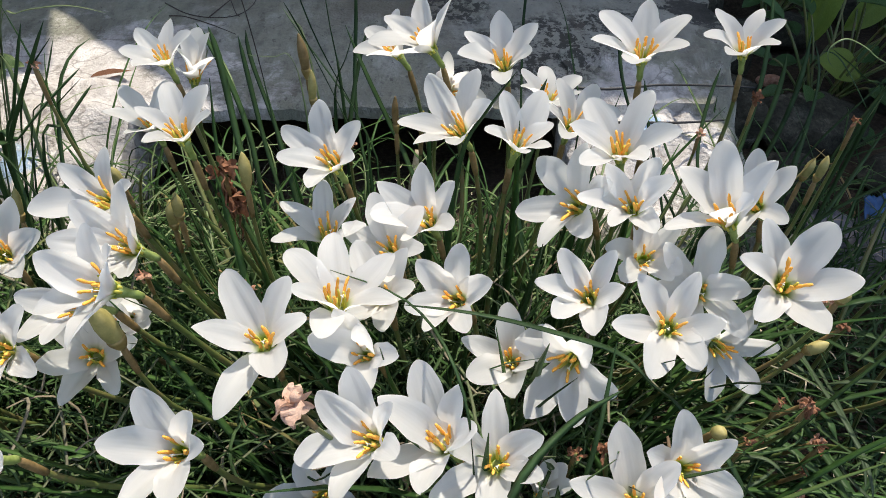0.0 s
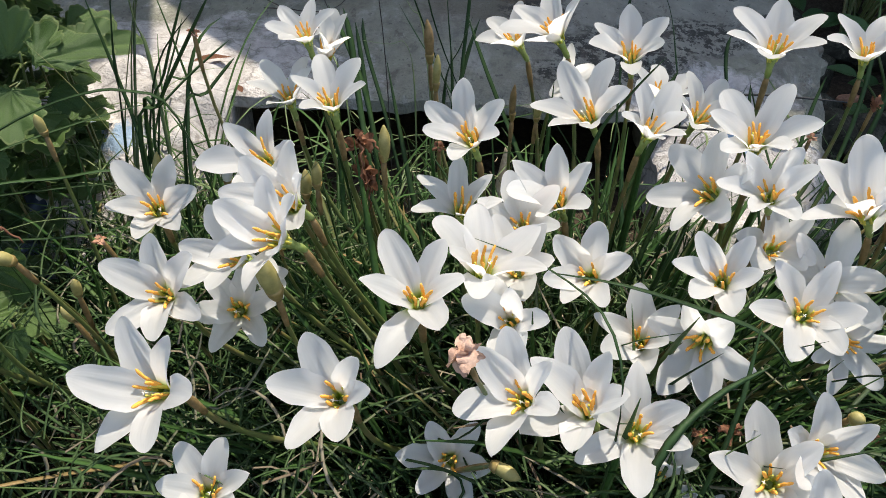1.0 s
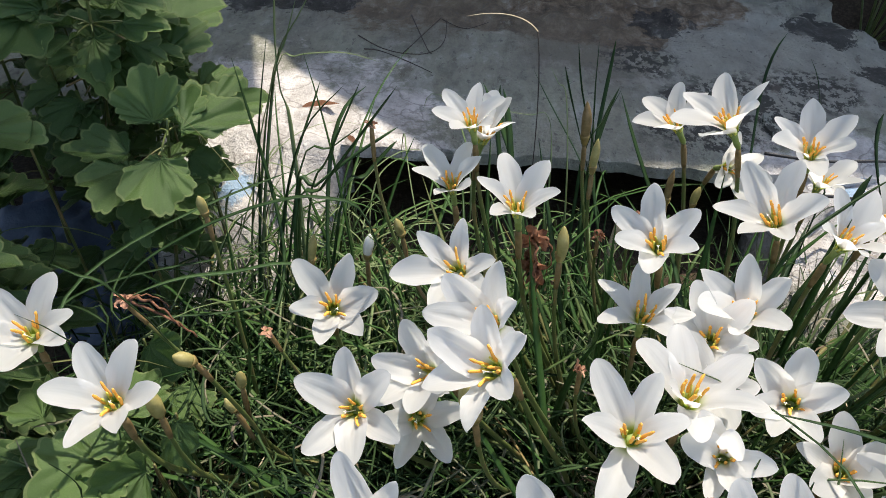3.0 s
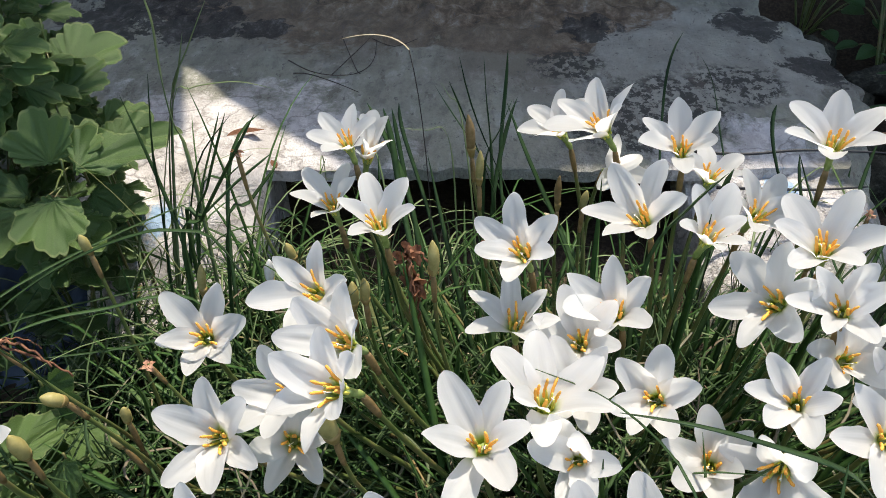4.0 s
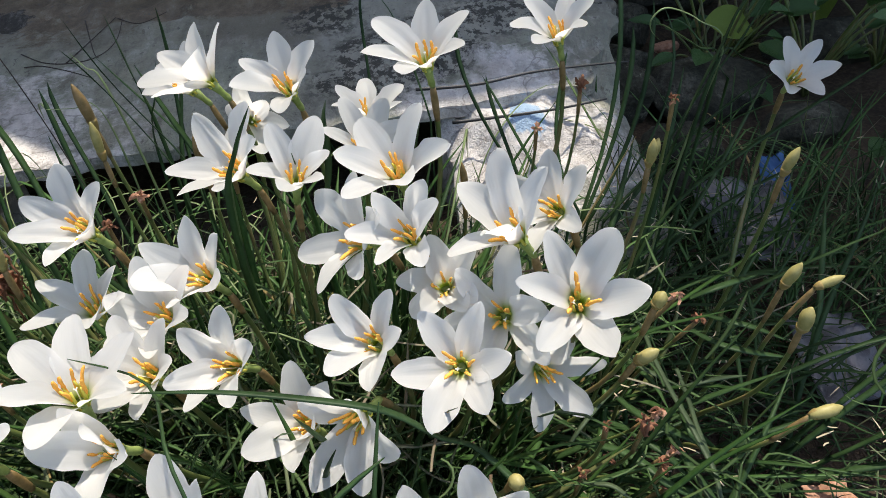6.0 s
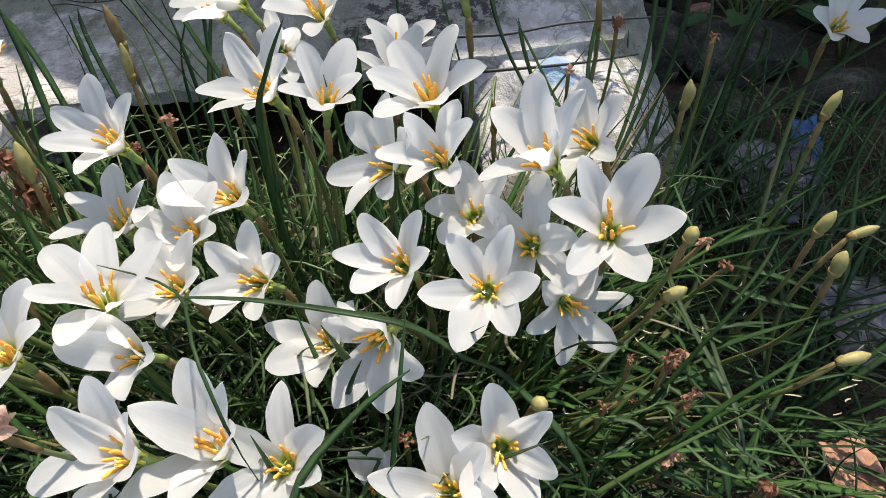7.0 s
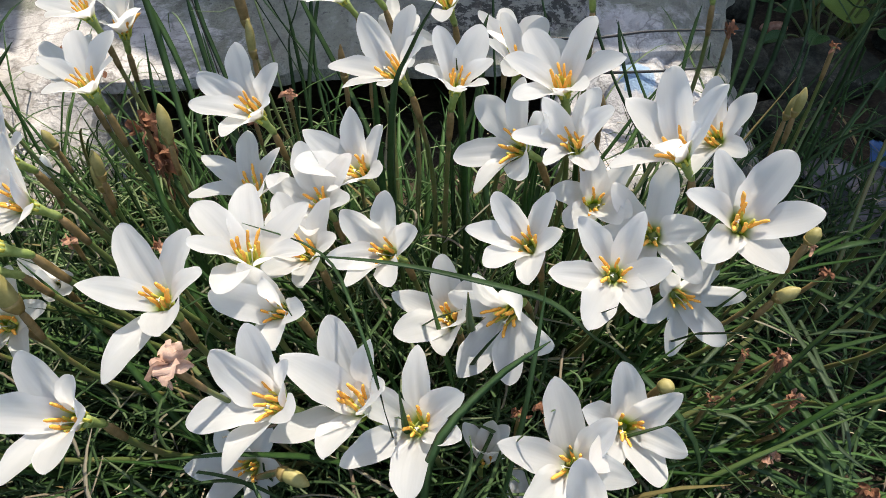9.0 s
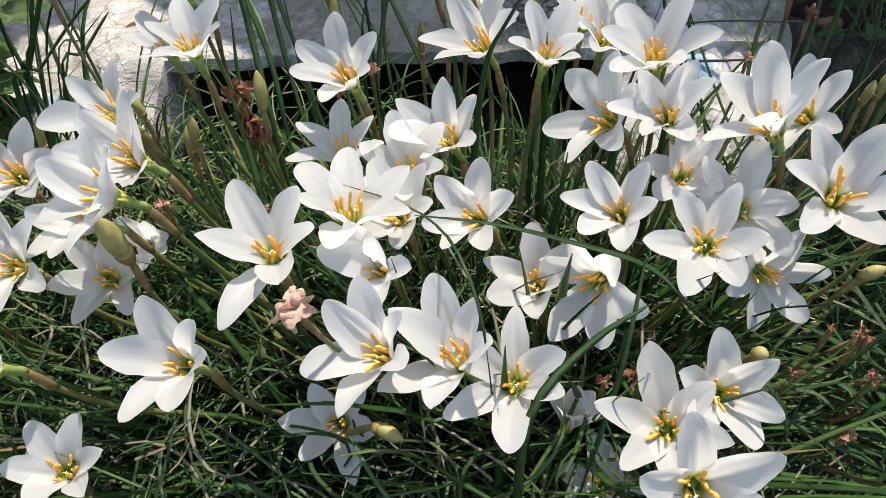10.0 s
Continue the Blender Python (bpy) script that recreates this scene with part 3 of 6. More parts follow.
def lily(x, y, z, facing, turn, spread, swing, size, label=LILY):
    """A flower with its throat at x, y, z: facing its axis, spread and size (mm) for each of its six tepals."""
    n = Vector(facing).normalized()
    c = Vector((x, y, z))
    ref = Vector((0, 0, 1)) if abs(n.z) < 0.95 else Vector((0, 1, 0))
    e1 = ref.cross(n).normalized()
    e2 = n.cross(e1)
    root = root_of(x, y)
    thing = tagged(new("rain_lily"), label, "flower", "rain lilies of the clump")
    thing.location = root
    for i in range(6):
        th, ph = radians(spread[i]), radians(turn - 60 * i + swing[i])
        out = math.cos(ph) * e1 + math.sin(ph) * e2
        d = math.sin(th) * out + math.cos(th) * n
        inner = n - d * n.dot(d) * (1 if th > 0.2 else 0)
        start = c - root + 0.0008 * out - 0.0006 * (i % 2) * n
        put("tepal", TEPALS[random.randrange(24)], thing, frame_at(start, d, inner, size[i] / 1000))
    mean = sum(size) / 6000
    for i in range(6):
        fil, ant = STAMENS[random.randrange(12)]
        th, ph = radians(random.uniform(1, 16)), radians(turn + 60 * i + random.uniform(-20, 20))
        out = math.cos(ph) * e1 + math.sin(ph) * e2
        d = math.sin(th) * out + math.cos(th) * n
        m = frame_at(c - root + 0.0027 * out, d, out, mean * random.uniform(0.40, 0.50))
        st = put("stamen", fil, thing, m)
        put("anther", ant, st, None, "orange pollen-dusted anther")
    put("style", STYLE, thing, frame_at(c - root, n + 0.3 * e1 * random.uniform(-1, 1) - 0.2 * e2, e2, mean * 0.33))
    stalk(thing, c, n, root)
    return thing


random.seed(5)
lily(-0.0793, 0.2550, 0.2948, (-0.061, -0.365, 0.929), 134, (56, 56, 44, 45, 70, 37), (-5, 3, 5, -7, 3, 1), (38.3, 33.0, 29.3, 37.8, 39.4, 37.4))
lily(-0.0286, 0.2182, 0.2745, (-0.390, -0.330, 0.859), 127, (41, 32, 43, 49, 41, 26), (13, 2, 3, -8, 1, -10), (36.8, 31.0, 30.3, 35.4, 36.5, 37.2))
lily(0.0014, 0.2253, 0.2611, (-0.383, -0.185, 0.905), 157, (41, 36, 38, 47, 46, 20), (1, 6, 4, -14, 5, -2), (42.2, 35.5, 34.8, 35.1, 42.4, 44.7))
lily(0.0223, 0.2208, 0.2546, (-0.179, -0.394, 0.902), 109, (63, 47, 46, 55, 56, 51), (-1, -7, 5, 0, 4, 0), (33.0, 30.1, 30.8, 34.5, 36.0, 33.4))
lily(0.0093, 0.3056, 0.2748, (-0.393, -0.529, 0.752), 97, (45, 44, 40, 35, 32, 41), (2, 0, -10, -3, 10, 1), (34.5, 34.5, 32.0, 35.9, 35.9, 34.0))
lily(-0.0503, 0.2812, 0.2922, (0.039, -0.074, 0.996), 92, (56, 49, 49, 56, 38, 55), (7, 0, 0, -11, 12, -8), (38.8, 37.8, 37.8, 36.8, 39.0, 37.6))
lily(-0.0301, 0.3072, 0.2738, (-0.203, -0.394, 0.896), 74, (46, 40, 48, 46, 46, 53), (-1, 2, -5, -1, -1, 4), (32.9, 29.7, 33.4, 32.9, 32.9, 35.4))
lily(-0.0265, 0.3381, 0.2800, (-0.228, -0.425, 0.876), 123, (49, 47, 43, 47, 47, 48), (5, 0, -2, 0, 0, -3), (35.9, 33.8, 30.8, 33.8, 33.8, 33.3))
lily(-0.0060, 0.3532, 0.2879, (-0.351, -0.344, 0.871), 119, (40, 39, 46, 40, 34, 37), (1, 2, -2, -3, -4, 5), (37.3, 36.4, 34.8, 33.0, 39.1, 40.1))
lily(-0.0624, 0.3466, 0.2835, (-0.048, -0.214, 0.976), 95, (47, 38, 47, 45, 58, 52), (0, -8, 0, 17, -7, -3), (33.4, 31.0, 33.4, 34.1, 34.9, 33.9))
lily(-0.0575, 0.3676, 0.3166, (-0.296, -0.383, 0.875), 119, (40, 41, 41, 46, 34, 42), (5, -2, 3, -4, -3, 1), (38.3, 34.4, 33.6, 34.0, 37.3, 37.0))
lily(0.0125, 0.4015, 0.3178, (-0.428, -0.292, 0.855), 100, (54, 43, 48, 43, 45, 44), (5, 1, -10, -1, 7, -2), (39.0, 37.4, 35.4, 38.6, 39.0, 41.4))
lily(0.0414, 0.3824, 0.3193, (0.187, -0.250, 0.950), 75, (44, 38, 39, 43, 48, 37), (-5, 8, 0, -1, 5, -8), (36.6, 26.0, 26.8, 31.4, 30.3, 34.5))
lily(-0.0047, 0.4658, 0.3427, (-0.527, -0.074, 0.847), 149, (45, 51, 46, 50, 44, 40), (8, 0, 0, -6, -5, 3), (38.5, 36.8, 39.0, 39.3, 40.7, 39.6))
lily(-0.0272, 0.5068, 0.3216, (-0.507, -0.168, 0.845), 192, (50, 50, 47, 47, 42, 47), (4, 4, -1, -1, -7, -1), (33.1, 32.5, 32.4, 32.4, 29.8, 32.4))
lily(0.0402, 0.4525, 0.3361, (-0.239, -0.325, 0.915), 119, (42, 42, 42, 54, 40, 41), (2, 0, 3, 3, -8, 0), (35.7, 34.6, 32.8, 30.2, 36.3, 34.4))
lily(0.1169, 0.4279, 0.3525, (-0.149, -0.230, 0.962), 72, (48, 47, 49, 50, 50, 43), (-1, 1, 7, -9, -3, 5), (36.1, 36.4, 34.0, 34.9, 38.6, 38.0))
lily(0.2032, 0.4871, 0.3304, (-0.207, -0.139, 0.968), 55, (53, 42, 47, 51, 46, 47), (-5, 6, 0, -5, 5, 0), (35.3, 33.5, 35.0, 33.9, 34.9, 37.2))
lily(0.0944, 0.3601, 0.3277, (-0.222, -0.220, 0.950), 31, (49, 43, 49, 42, 53, 41), (-1, -1, -4, 3, 5, -3), (36.8, 35.9, 37.2, 35.8, 36.8, 38.5))
lily(0.0768, 0.4133, 0.3149, (0.119, -0.435, 0.892), 106, (48, 49, 46, 46, 46, 39), (-5, 0, 0, 0, 0, 3), (32.0, 31.5, 32.4, 32.4, 32.4, 33.3))
lily(0.0968, 0.3290, 0.3151, (-0.338, -0.426, 0.839), 148, (37, 41, 36, 45, 41, 48), (2, -10, 9, -2, 2, -2), (29.7, 32.8, 33.0, 30.9, 29.6, 32.5))
lily(0.0751, 0.3469, 0.3045, (-0.640, -0.383, 0.667), 106, (50, 50, 50, 50, 57, 55), (0, 0, 0, 0, 2, -1), (36.3, 36.3, 36.3, 36.3, 35.4, 36.8))
lily(0.1448, 0.3207, 0.3124, (-0.481, -0.147, 0.864), 134, (39, 42, 27, 19, 58, 38), (6, 3, 11, -2, 0, -4), (43.0, 41.8, 34.0, 31.0, 34.0, 39.2))
lily(0.1692, 0.3460, 0.3057, (-0.556, -0.322, 0.767), 120, (48, 48, 52, 48, 48, 48), (0, 6, -6, 0, 0, 0), (32.2, 31.9, 31.1, 32.2, 32.2, 32.2))
lily(0.1625, 0.2903, 0.2971, (-0.138, -0.479, 0.867), 119, (51, 42, 45, 49, 50, 41), (-2, 1, 1, 1, 1, -1), (35.6, 40.5, 37.9, 39.5, 35.5, 38.0))
lily(0.1096, 0.2824, 0.2773, (-0.176, -0.535, 0.826), 134, (53, 48, 45, 47, 46, 53), (0, -2, -4, -4, 7, 3), (31.9, 33.6, 30.9, 33.3, 39.1, 33.8))
lily(0.0742, 0.2998, 0.2805, (-0.354, -0.407, 0.842), 143, (37, 44, 42, 47, 35, 37), (6, -4, 4, -8, -3, 5), (33.2, 31.5, 26.8, 33.9, 32.2, 36.4))
lily(0.1087, 0.3333, 0.2788, (-0.073, -0.592, 0.803), 107, (42, 42, 36, 33, 42, 49), (-3, 0, -20, 17, 0, 7), (31.8, 31.1, 30.4, 32.1, 31.1, 28.1))
lily(0.1347, 0.3126, 0.2750, (-0.312, -0.602, 0.735), 85, (63, 45, 59, 51, 51, 51), (8, -11, 4, 0, 0, 0), (35.9, 32.3, 36.6, 34.9, 34.9, 34.9))
lily(0.1492, 0.3093, 0.2405, (0.159, -0.919, 0.361), 66, (51, 57, 52, 56, 49, 51), (0, -3, 2, 3, -3, 0), (33.0, 33.9, 34.1, 32.0, 32.0, 33.0))
lily(0.0645, 0.2764, 0.2655, (-0.472, -0.799, 0.373), 122, (40, 37, 50, 43, 43, 63), (-2, 0, -3, -1, 11, -5), (33.8, 35.5, 33.7, 36.2, 39.6, 30.1))
lily(0.0371, 0.2880, 0.2451, (-0.205, -0.429, 0.880), 115, (43, 38, 24, 32, 34, 38), (-4, 0, -7, 4, -1, 8), (35.8, 36.2, 33.5, 37.8, 39.8, 36.8))
lily(-0.0610, 0.2422, 0.2003, (-0.101, -0.626, 0.773), 62, (50, 44, 56, 40, 51, 42), (-2, 0, 0, -5, 4, 3), (31.0, 31.0, 35.0, 29.9, 31.9, 30.0))
lily(-0.0348, 0.2626, 0.2811, (-0.288, -0.546, 0.787), 81, (20, 40, 38, 48, 24, 38), (8, -8, 0, 12, -13, 0), (27.2, 30.4, 30.6, 26.8, 35.3, 30.6))
lily(-0.1098, 0.2187, 0.2688, (-0.185, -0.508, 0.841), 73, (33, 33, 36, 43, 36, 38), (-10, 5, -3, 7, 2, -1), (31.3, 31.6, 35.6, 37.8, 37.5, 37.6))
lily(-0.1782, 0.2909, 0.2512, (0.127, -0.596, 0.793), 66, (44, 42, 49, 44, 38, 44), (0, -1, -2, -4, 8, 0), (33.9, 34.2, 34.1, 34.5, 33.8, 33.9))
lily(-0.1713, 0.1978, 0.2216, (0.164, -0.258, 0.952), 79, (38, 38, 42, 38, 42, 45), (2, -3, 2, 1, -1, -1), (29.9, 29.7, 30.3, 29.8, 30.1, 30.0))
lily(-0.2047, 0.2716, 0.2763, (-0.026, -0.632, 0.775), 104, (50, 41, 48, 41, 48, 45), (1, 2, -8, 2, 8, -4), (34.0, 34.6, 34.6, 34.8, 35.1, 37.1))
lily(-0.2295, 0.3302, 0.2849, (0.169, -0.537, 0.826), 66, (49, 38, 42, 43, 36, 48), (0, -3, -4, 2, 3, 2), (34.7, 34.2, 34.6, 35.8, 34.5, 37.4))
lily(-0.1816, 0.2065, 0.2813, (-0.268, -0.591, 0.761), 75, (42, 47, 45, 54, 41, 57), (1, 0, -3, 2, -3, 2), (33.1, 35.0, 33.1, 34.5, 39.2, 37.2))
lily(-0.3087, 0.2450, 0.2922, (0.085, -0.300, 0.950), 74, (44, 46, 44, 50, 46, 46), (3, -3, -6, 4, 0, 1), (32.7, 30.5, 32.7, 32.5, 32.9, 33.5))
lily(-0.3768, 0.2906, 0.2811, (0.212, -0.286, 0.934), 55, (53, 39, 42, 52, 52, 52), (-1, -8, 9, 0, 0, 0), (35.3, 30.5, 35.0, 34.1, 34.1, 34.1))
lily(-0.1618, 0.3237, 0.3238, (-0.235, -0.567, 0.789), 95, (52, 46, 48, 48, 49, 49), (5, -8, 0, 0, 0, 3), (28.2, 27.2, 31.2, 31.2, 36.3, 30.9))
lily(-0.1416, 0.2938, 0.3189, (-0.390, -0.497, 0.775), 101, (44, 34, 51, 44, 40, 43), (0, 2, -1, 0, -8, 7), (34.4, 31.8, 32.9, 34.4, 37.6, 35.8))
lily(-0.1396, 0.2613, 0.3229, (-0.514, -0.508, 0.692), 122, (48, 45, 40, 49, 46, 42), (2, 0, -1, 1, -3, 2), (30.9, 33.1, 33.7, 32.4, 33.1, 35.7))
lily(-0.1680, 0.2864, 0.2900, (-0.475, -0.540, 0.695), 137, (41, 41, 41, 35, 41, 34), (0, 0, 0, -5, 0, 5), (34.2, 34.2, 34.2, 33.0, 34.2, 33.7))
lily(-0.1751, 0.4259, 0.3076, (-0.147, -0.276, 0.950), 97, (51, 38, 44, 45, 38, 44), (-4, -1, 1, 6, -2, 1), (31.4, 33.5, 32.1, 29.1, 31.2, 33.3))
lily(-0.1354, 0.3646, 0.3355, (-0.129, -0.240, 0.962), 46, (43, 45, 47, 47, 47, 54), (1, 2, 1, 6, -8, -2), (31.7, 31.0, 30.4, 26.0, 29.2, 33.8))
lily(-0.1660, 0.4480, 0.3403, (-0.164, -0.266, 0.950), 162, (56, 50, 47, 49, 49, 51), (2, 6, -1, 0, 0, -6), (29.8, 28.5, 28.6, 29.9, 29.9, 28.6))
lily(-0.1600, 0.4700, 0.3200, (0.212, -0.229, 0.95), 90, (30, 16, 28, 41, 16, 12), (3, 4, -4, -3, 3, -3), (34.0, 37.9, 33.8, 35.2, 31.9, 35.9))
lily(0.0051, 0.4908, 0.3043, (0.22, -0.813, 0.539), 91, (42, 22, 42, 42, 42, 23), (7, -1, 0, 0, 0, -5), (32.2, 31.5, 32.7, 32.7, 32.7, 32.5))
lily(0.0785, 0.5079, 0.2844, (0.08, -0.066, 0.995), 90, (57, 52, 51, 54, 50, 47), (2, 1, -1, 0, -1, -1), (32.5, 32.9, 32.1, 32.8, 32.9, 31.6))
lily(0.3500, 0.4685, 0.2908, (-0.069, -0.568, 0.820), 52, (43, 43, 42, 43, 41, 39), (-1, 2, 0, 0, 2, -3), (30.3, 31.9, 30.6, 31.2, 30.3, 31.2))
lily(0.0850, 0.2130, 0.2350, (-0.22, -0.42, 0.88), 121, (60, 42, 45, 45, 38, 43), (0, -4, 2, 0, 8, 8), (38.6, 35.0, 35.0, 36.0, 38.0, 38.0))
lily(0.1064, 0.2269, 0.2431, (0.024, -0.612, 0.791), 96, (44, 36, 33, 37, 41, 42), (0, -5, -6, 8, 0, 3), (34.7, 33.6, 34.7, 34.6, 33.6, 31.0))
lily(0.0825, 0.1740, 0.2588, (-0.074, -0.717, 0.693), 101, (49, 45, 44, 44, 44, 35), (1, -6, 0, 0, 0, 4), (36.8, 37.7, 36.1, 36.1, 36.1, 35.5))
lily(0.0684, 0.2262, 0.1683, (-0.18, -0.254, 0.95), 98, (45, 44, 45, 47, 52, 45), (-4, 1, 3, -1, -1, 2), (29.9, 30.1, 30.8, 30.7, 31.2, 29.9))
lily(-0.1789, 0.3356, 0.2361, (0.32, -0.621, 0.716), 63, (14, 17, 21, 16, 7, 28), (7, -10, -5, 12, -4, 0), (33.3, 31.3, 32.8, 31.8, 34.2, 33.0))


# ---- leaves of the clump ----
def blade_path(root, heading, lean, length, droop, n=9, sway=0.09):
    p = Vector(root)
    d = Vector((math.cos(heading) * math.sin(lean), math.sin(heading) * math.sin(lean), math.cos(lean)))
    pts = [p.copy()]
    side = Vector((-math.sin(heading), math.cos(heading), 0)) * random.uniform(-sway, sway)
    turn, flip = random.randrange(2, n), random.uniform(-1.8, 0.6)
    for i in range(n):
        if i == turn:
            side, droop = side * flip, droop * random.uniform(0.3, 1.7)
        p = p + d * (length / n)
        d = (d + Vector((0, 0, -droop * (0.4 + i / n))) + side).normalized()
        if p.z < GROUND + 0.004:
            p.z, d.z = GROUND + 0.004, max(0.02, d.z)
            d.normalize()
        pts.append(p.copy())
    return pts


def blade_geo(pts, width, blunt=5):
    """A keeled, slightly thick blade."""
    verts, faces = [], []
    n = len(pts) - 1
    side = None
    for i, p in enumerate(pts):
        d = (pts[min(i + 1, n)] - pts[max(i - 1, 0)]).normalized()
        s = d.cross(Vector((0, 0, 1)))
        s = s.normalized() if s.length > 0.05 else (side or Vector((1, 0, 0)))
        if side is not None and s.dot(side) < 0:
            s = -s
        side = s
        up = s.cross(d)
        t = i / n
        w = width * 0.5 * (0.8 + 0.5 * t) * (1 - t ** blunt) + 0.0002
        verts += [p - s * w + up * w * 0.25, p - up * w * 0.35, p + s * w + up * w * 0.25, p + up * w * 0.12]
    for i in range(n):
        a = 4 * i
        for k in range(4):
            b = a + (k + 1) % 4
            faces.append((a + k, b, b + 4, a + k + 4))
    return verts, faces


def gather(name, geos, material, label, category, kind="stuff", group=""):
    verts, faces = [], []
    for v, f in geos:
        k = len(verts)
        verts += v
        faces += [tuple(i + k for i in q) for q in f]
    return tagged(put(name, mesh_of(name, verts, faces, material)), label, category, group, kind)


def clump_root():
    while True:
        x, y = random.uniform(-1, 1), random.uniform(-1, 1)
        if x * x + y * y < 1:
            return Vector((0.02 + 0.22 * x, 0.38 + 0.14 * y, GROUND - 0.008)), x, y


def clump_blade():
    root, x, y = clump_root()
    while root.x > 0.12 and random.random() < 0.75:
        root, x, y = clump_root()
    short = 0.62 if root.x < -0.12 and root.y > 0.33 else 0.75 if root.x > 0.12 or root.y > 0.43 else 1.0
    heading = math.atan2(y * 0.7 - 0.2, x + 0.05) + random.gauss(0, 0.8)
    lean = min(1.35, abs(random.gauss(0.25 + 0.5 * math.hypot(x, y), 0.28)))
    return blade_path(root, heading, lean, short * random.uniform(0.10, 0.30), random.uniform(0.0, 0.16))


random.seed(11)
gather("lily_foliage", [blade_geo(clump_blade(), random.uniform(0.0022, 0.0050)) for _ in range(900)], BLADE, "dense clump of narrow dark green rain lily leaves", "foliage")


def right_drape():
    root = Vector((random.uniform(0.08, 0.34), random.uniform(0.20, 0.56), GROUND - 0.005))
    return blade_path(root, random.gauss(-0.45, 0.7), min(1.45, abs(random.gauss(1.0, 0.3))), random.uniform(0.10, 0.26), random.uniform(0.04, 0.20), sway=0.14)


random.seed(12)
gather("draped_foliage", [blade_geo(right_drape(), random.uniform(0.0014, 0.0034)) for _ in range(100)], DRAPE, "long narrow green leaves draped over the ground", "foliage")


def wisp():
    """A thin curling strand low among the leaves."""
    x, y = random.gauss(0.0, 0.24), random.uniform(0.12, 0.44)
    while x > 0.13 and random.random() < 0.85:
        x = random.gauss(0.0, 0.24)
    p = Vector((x, y, GROUND + random.uniform(0.01, 0.17)))
    a, b = random.uniform(0, 6.283), random.gauss(0.1, 0.35)
    d = Vector((math.cos(a) * math.cos(b), math.sin(a) * math.cos(b), math.sin(b)))
    curl = Vector((random.gauss(0, 1), random.gauss(0, 1), random.gauss(-0.2, 0.7))) * random.uniform(0.10, 0.50)
    pts, step = [p.copy()], random.uniform(0.004, 0.010)
    for _ in range(8):
        p = p + d * step
        d = (d + curl).normalized()
        pts.append(p.copy())
    return pts


random.seed(14)
gather("curling_wisps", [blade_geo(wisp(), random.uniform(0.0006, 0.0018)) for _ in range(3200)], THATCH, "thin curling strands of grass among the leaves", "grass")


def low_grass():
    x, y = random.uniform(-0.5, 0.6), random.uniform(0.02, 0.66)
    while x > 0.15 and y < 0.44 and random.random() < 0.55:
        x, y = random.uniform(-0.5, 0.6), random.uniform(0.02, 0.66)
    root = Vector((x, y, ground_height(x, y) - 0.003))
    return blade_path(root, random.uniform(0, 6.283), min(1.5, abs(random.gauss(0.7, 0.4))), random.uniform(0.03, 0.12), random.uniform(0.05, 0.25), 6)


random.seed(13)
gather("low_grass", [blade_geo(low_grass(), random.uniform(0.0006, 0.0017)) for _ in range(5600)], THATCH, "short tangled grass and dry bits on the soil", "grass")


def dry_bit():
    x, y = random.gauss(0.08, 0.26), random.uniform(0.06, 0.60)
    p = Vector((x, y, GROUND + random.uniform(0.01, 0.13)))
    a, b = random.uniform(0, 6.283), random.gauss(0.0, 0.4)
    d = Vector((math.cos(a) * math.cos(b), math.sin(a) * math.cos(b), math.sin(b)))
    bend = Vector((random.gauss(0, 1), random.gauss(0, 1), random.gauss(0, 1))) * random.uniform(0.0, 0.25)
    pts, step = [p.copy()], random.uniform(0.0008, 0.0030)
    for _ in range(4):
        p = p + d * step
        d = (d + bend).normalized()
        pts.append(p.copy())
    return pts


random.seed(15)
gather("dry_bits", [blade_geo(dry_bit(), random.uniform(0.0004, 0.0009)) for _ in range(900)], STRAW, "pale dry scraps of grass caught among the leaves", "grass")


def pale_curl():
    x, y = random.uniform(-0.40, 0.20 if random.random() < 0.5 else -0.15), random.uniform(0.40, 0.60)
    root = Vector((x, y, GROUND + random.uniform(0.02, 0.10)))
    return blade_path(root, random.uniform(0, 6.283), abs(random.gauss(0.4, 0.35)), random.uniform(0.12, 0.26), random.uniform(0.20, 0.50), 14, 0.30)


random.seed(16)
gather("pale_grass", [blade_geo(pale_curl(), random.uniform(0.0008, 0.0018)) for _ in range(180)], PALEBLADE, "thin pale green grass curling over before the slab", "grass")


# ---- single leaves of the clump that stand clear of the rest ----
lily_clump = tagged(new("lily_clump"), "narrow arching dark green leaves of the rain lilies", "leaves")


def tall_leaf(a, b, c, width, material=None):
    """One leaf from the soil through a, b and c, its tip at c."""
    a, b, c = Vector(a), Vector(b), Vector(c)
    low = Vector((a.x * 0.94, a.y * 0.97 + 0.01, GROUND))
    line = [low, low.lerp(a, 0.55)] if a.z > GROUND + 0.03 else []
    mid = 2 * b - 0.5 * (a + c)
    kink = Vector((random.uniform(-1, 1), random.uniform(-1, 1), 0)) * 0.004
    for i in range(11):
        t = i / 10
        line.append((1 - t) ** 2 * a + 2 * t * (1 - t) * mid + t * t * c + kink * math.sin(5 * t))
    put("leaf", mesh_of("leaf", *blade_geo(line, width * (0.8 if a.x < -0.2 else 0.95), 14), material or LEAF), lily_clump)


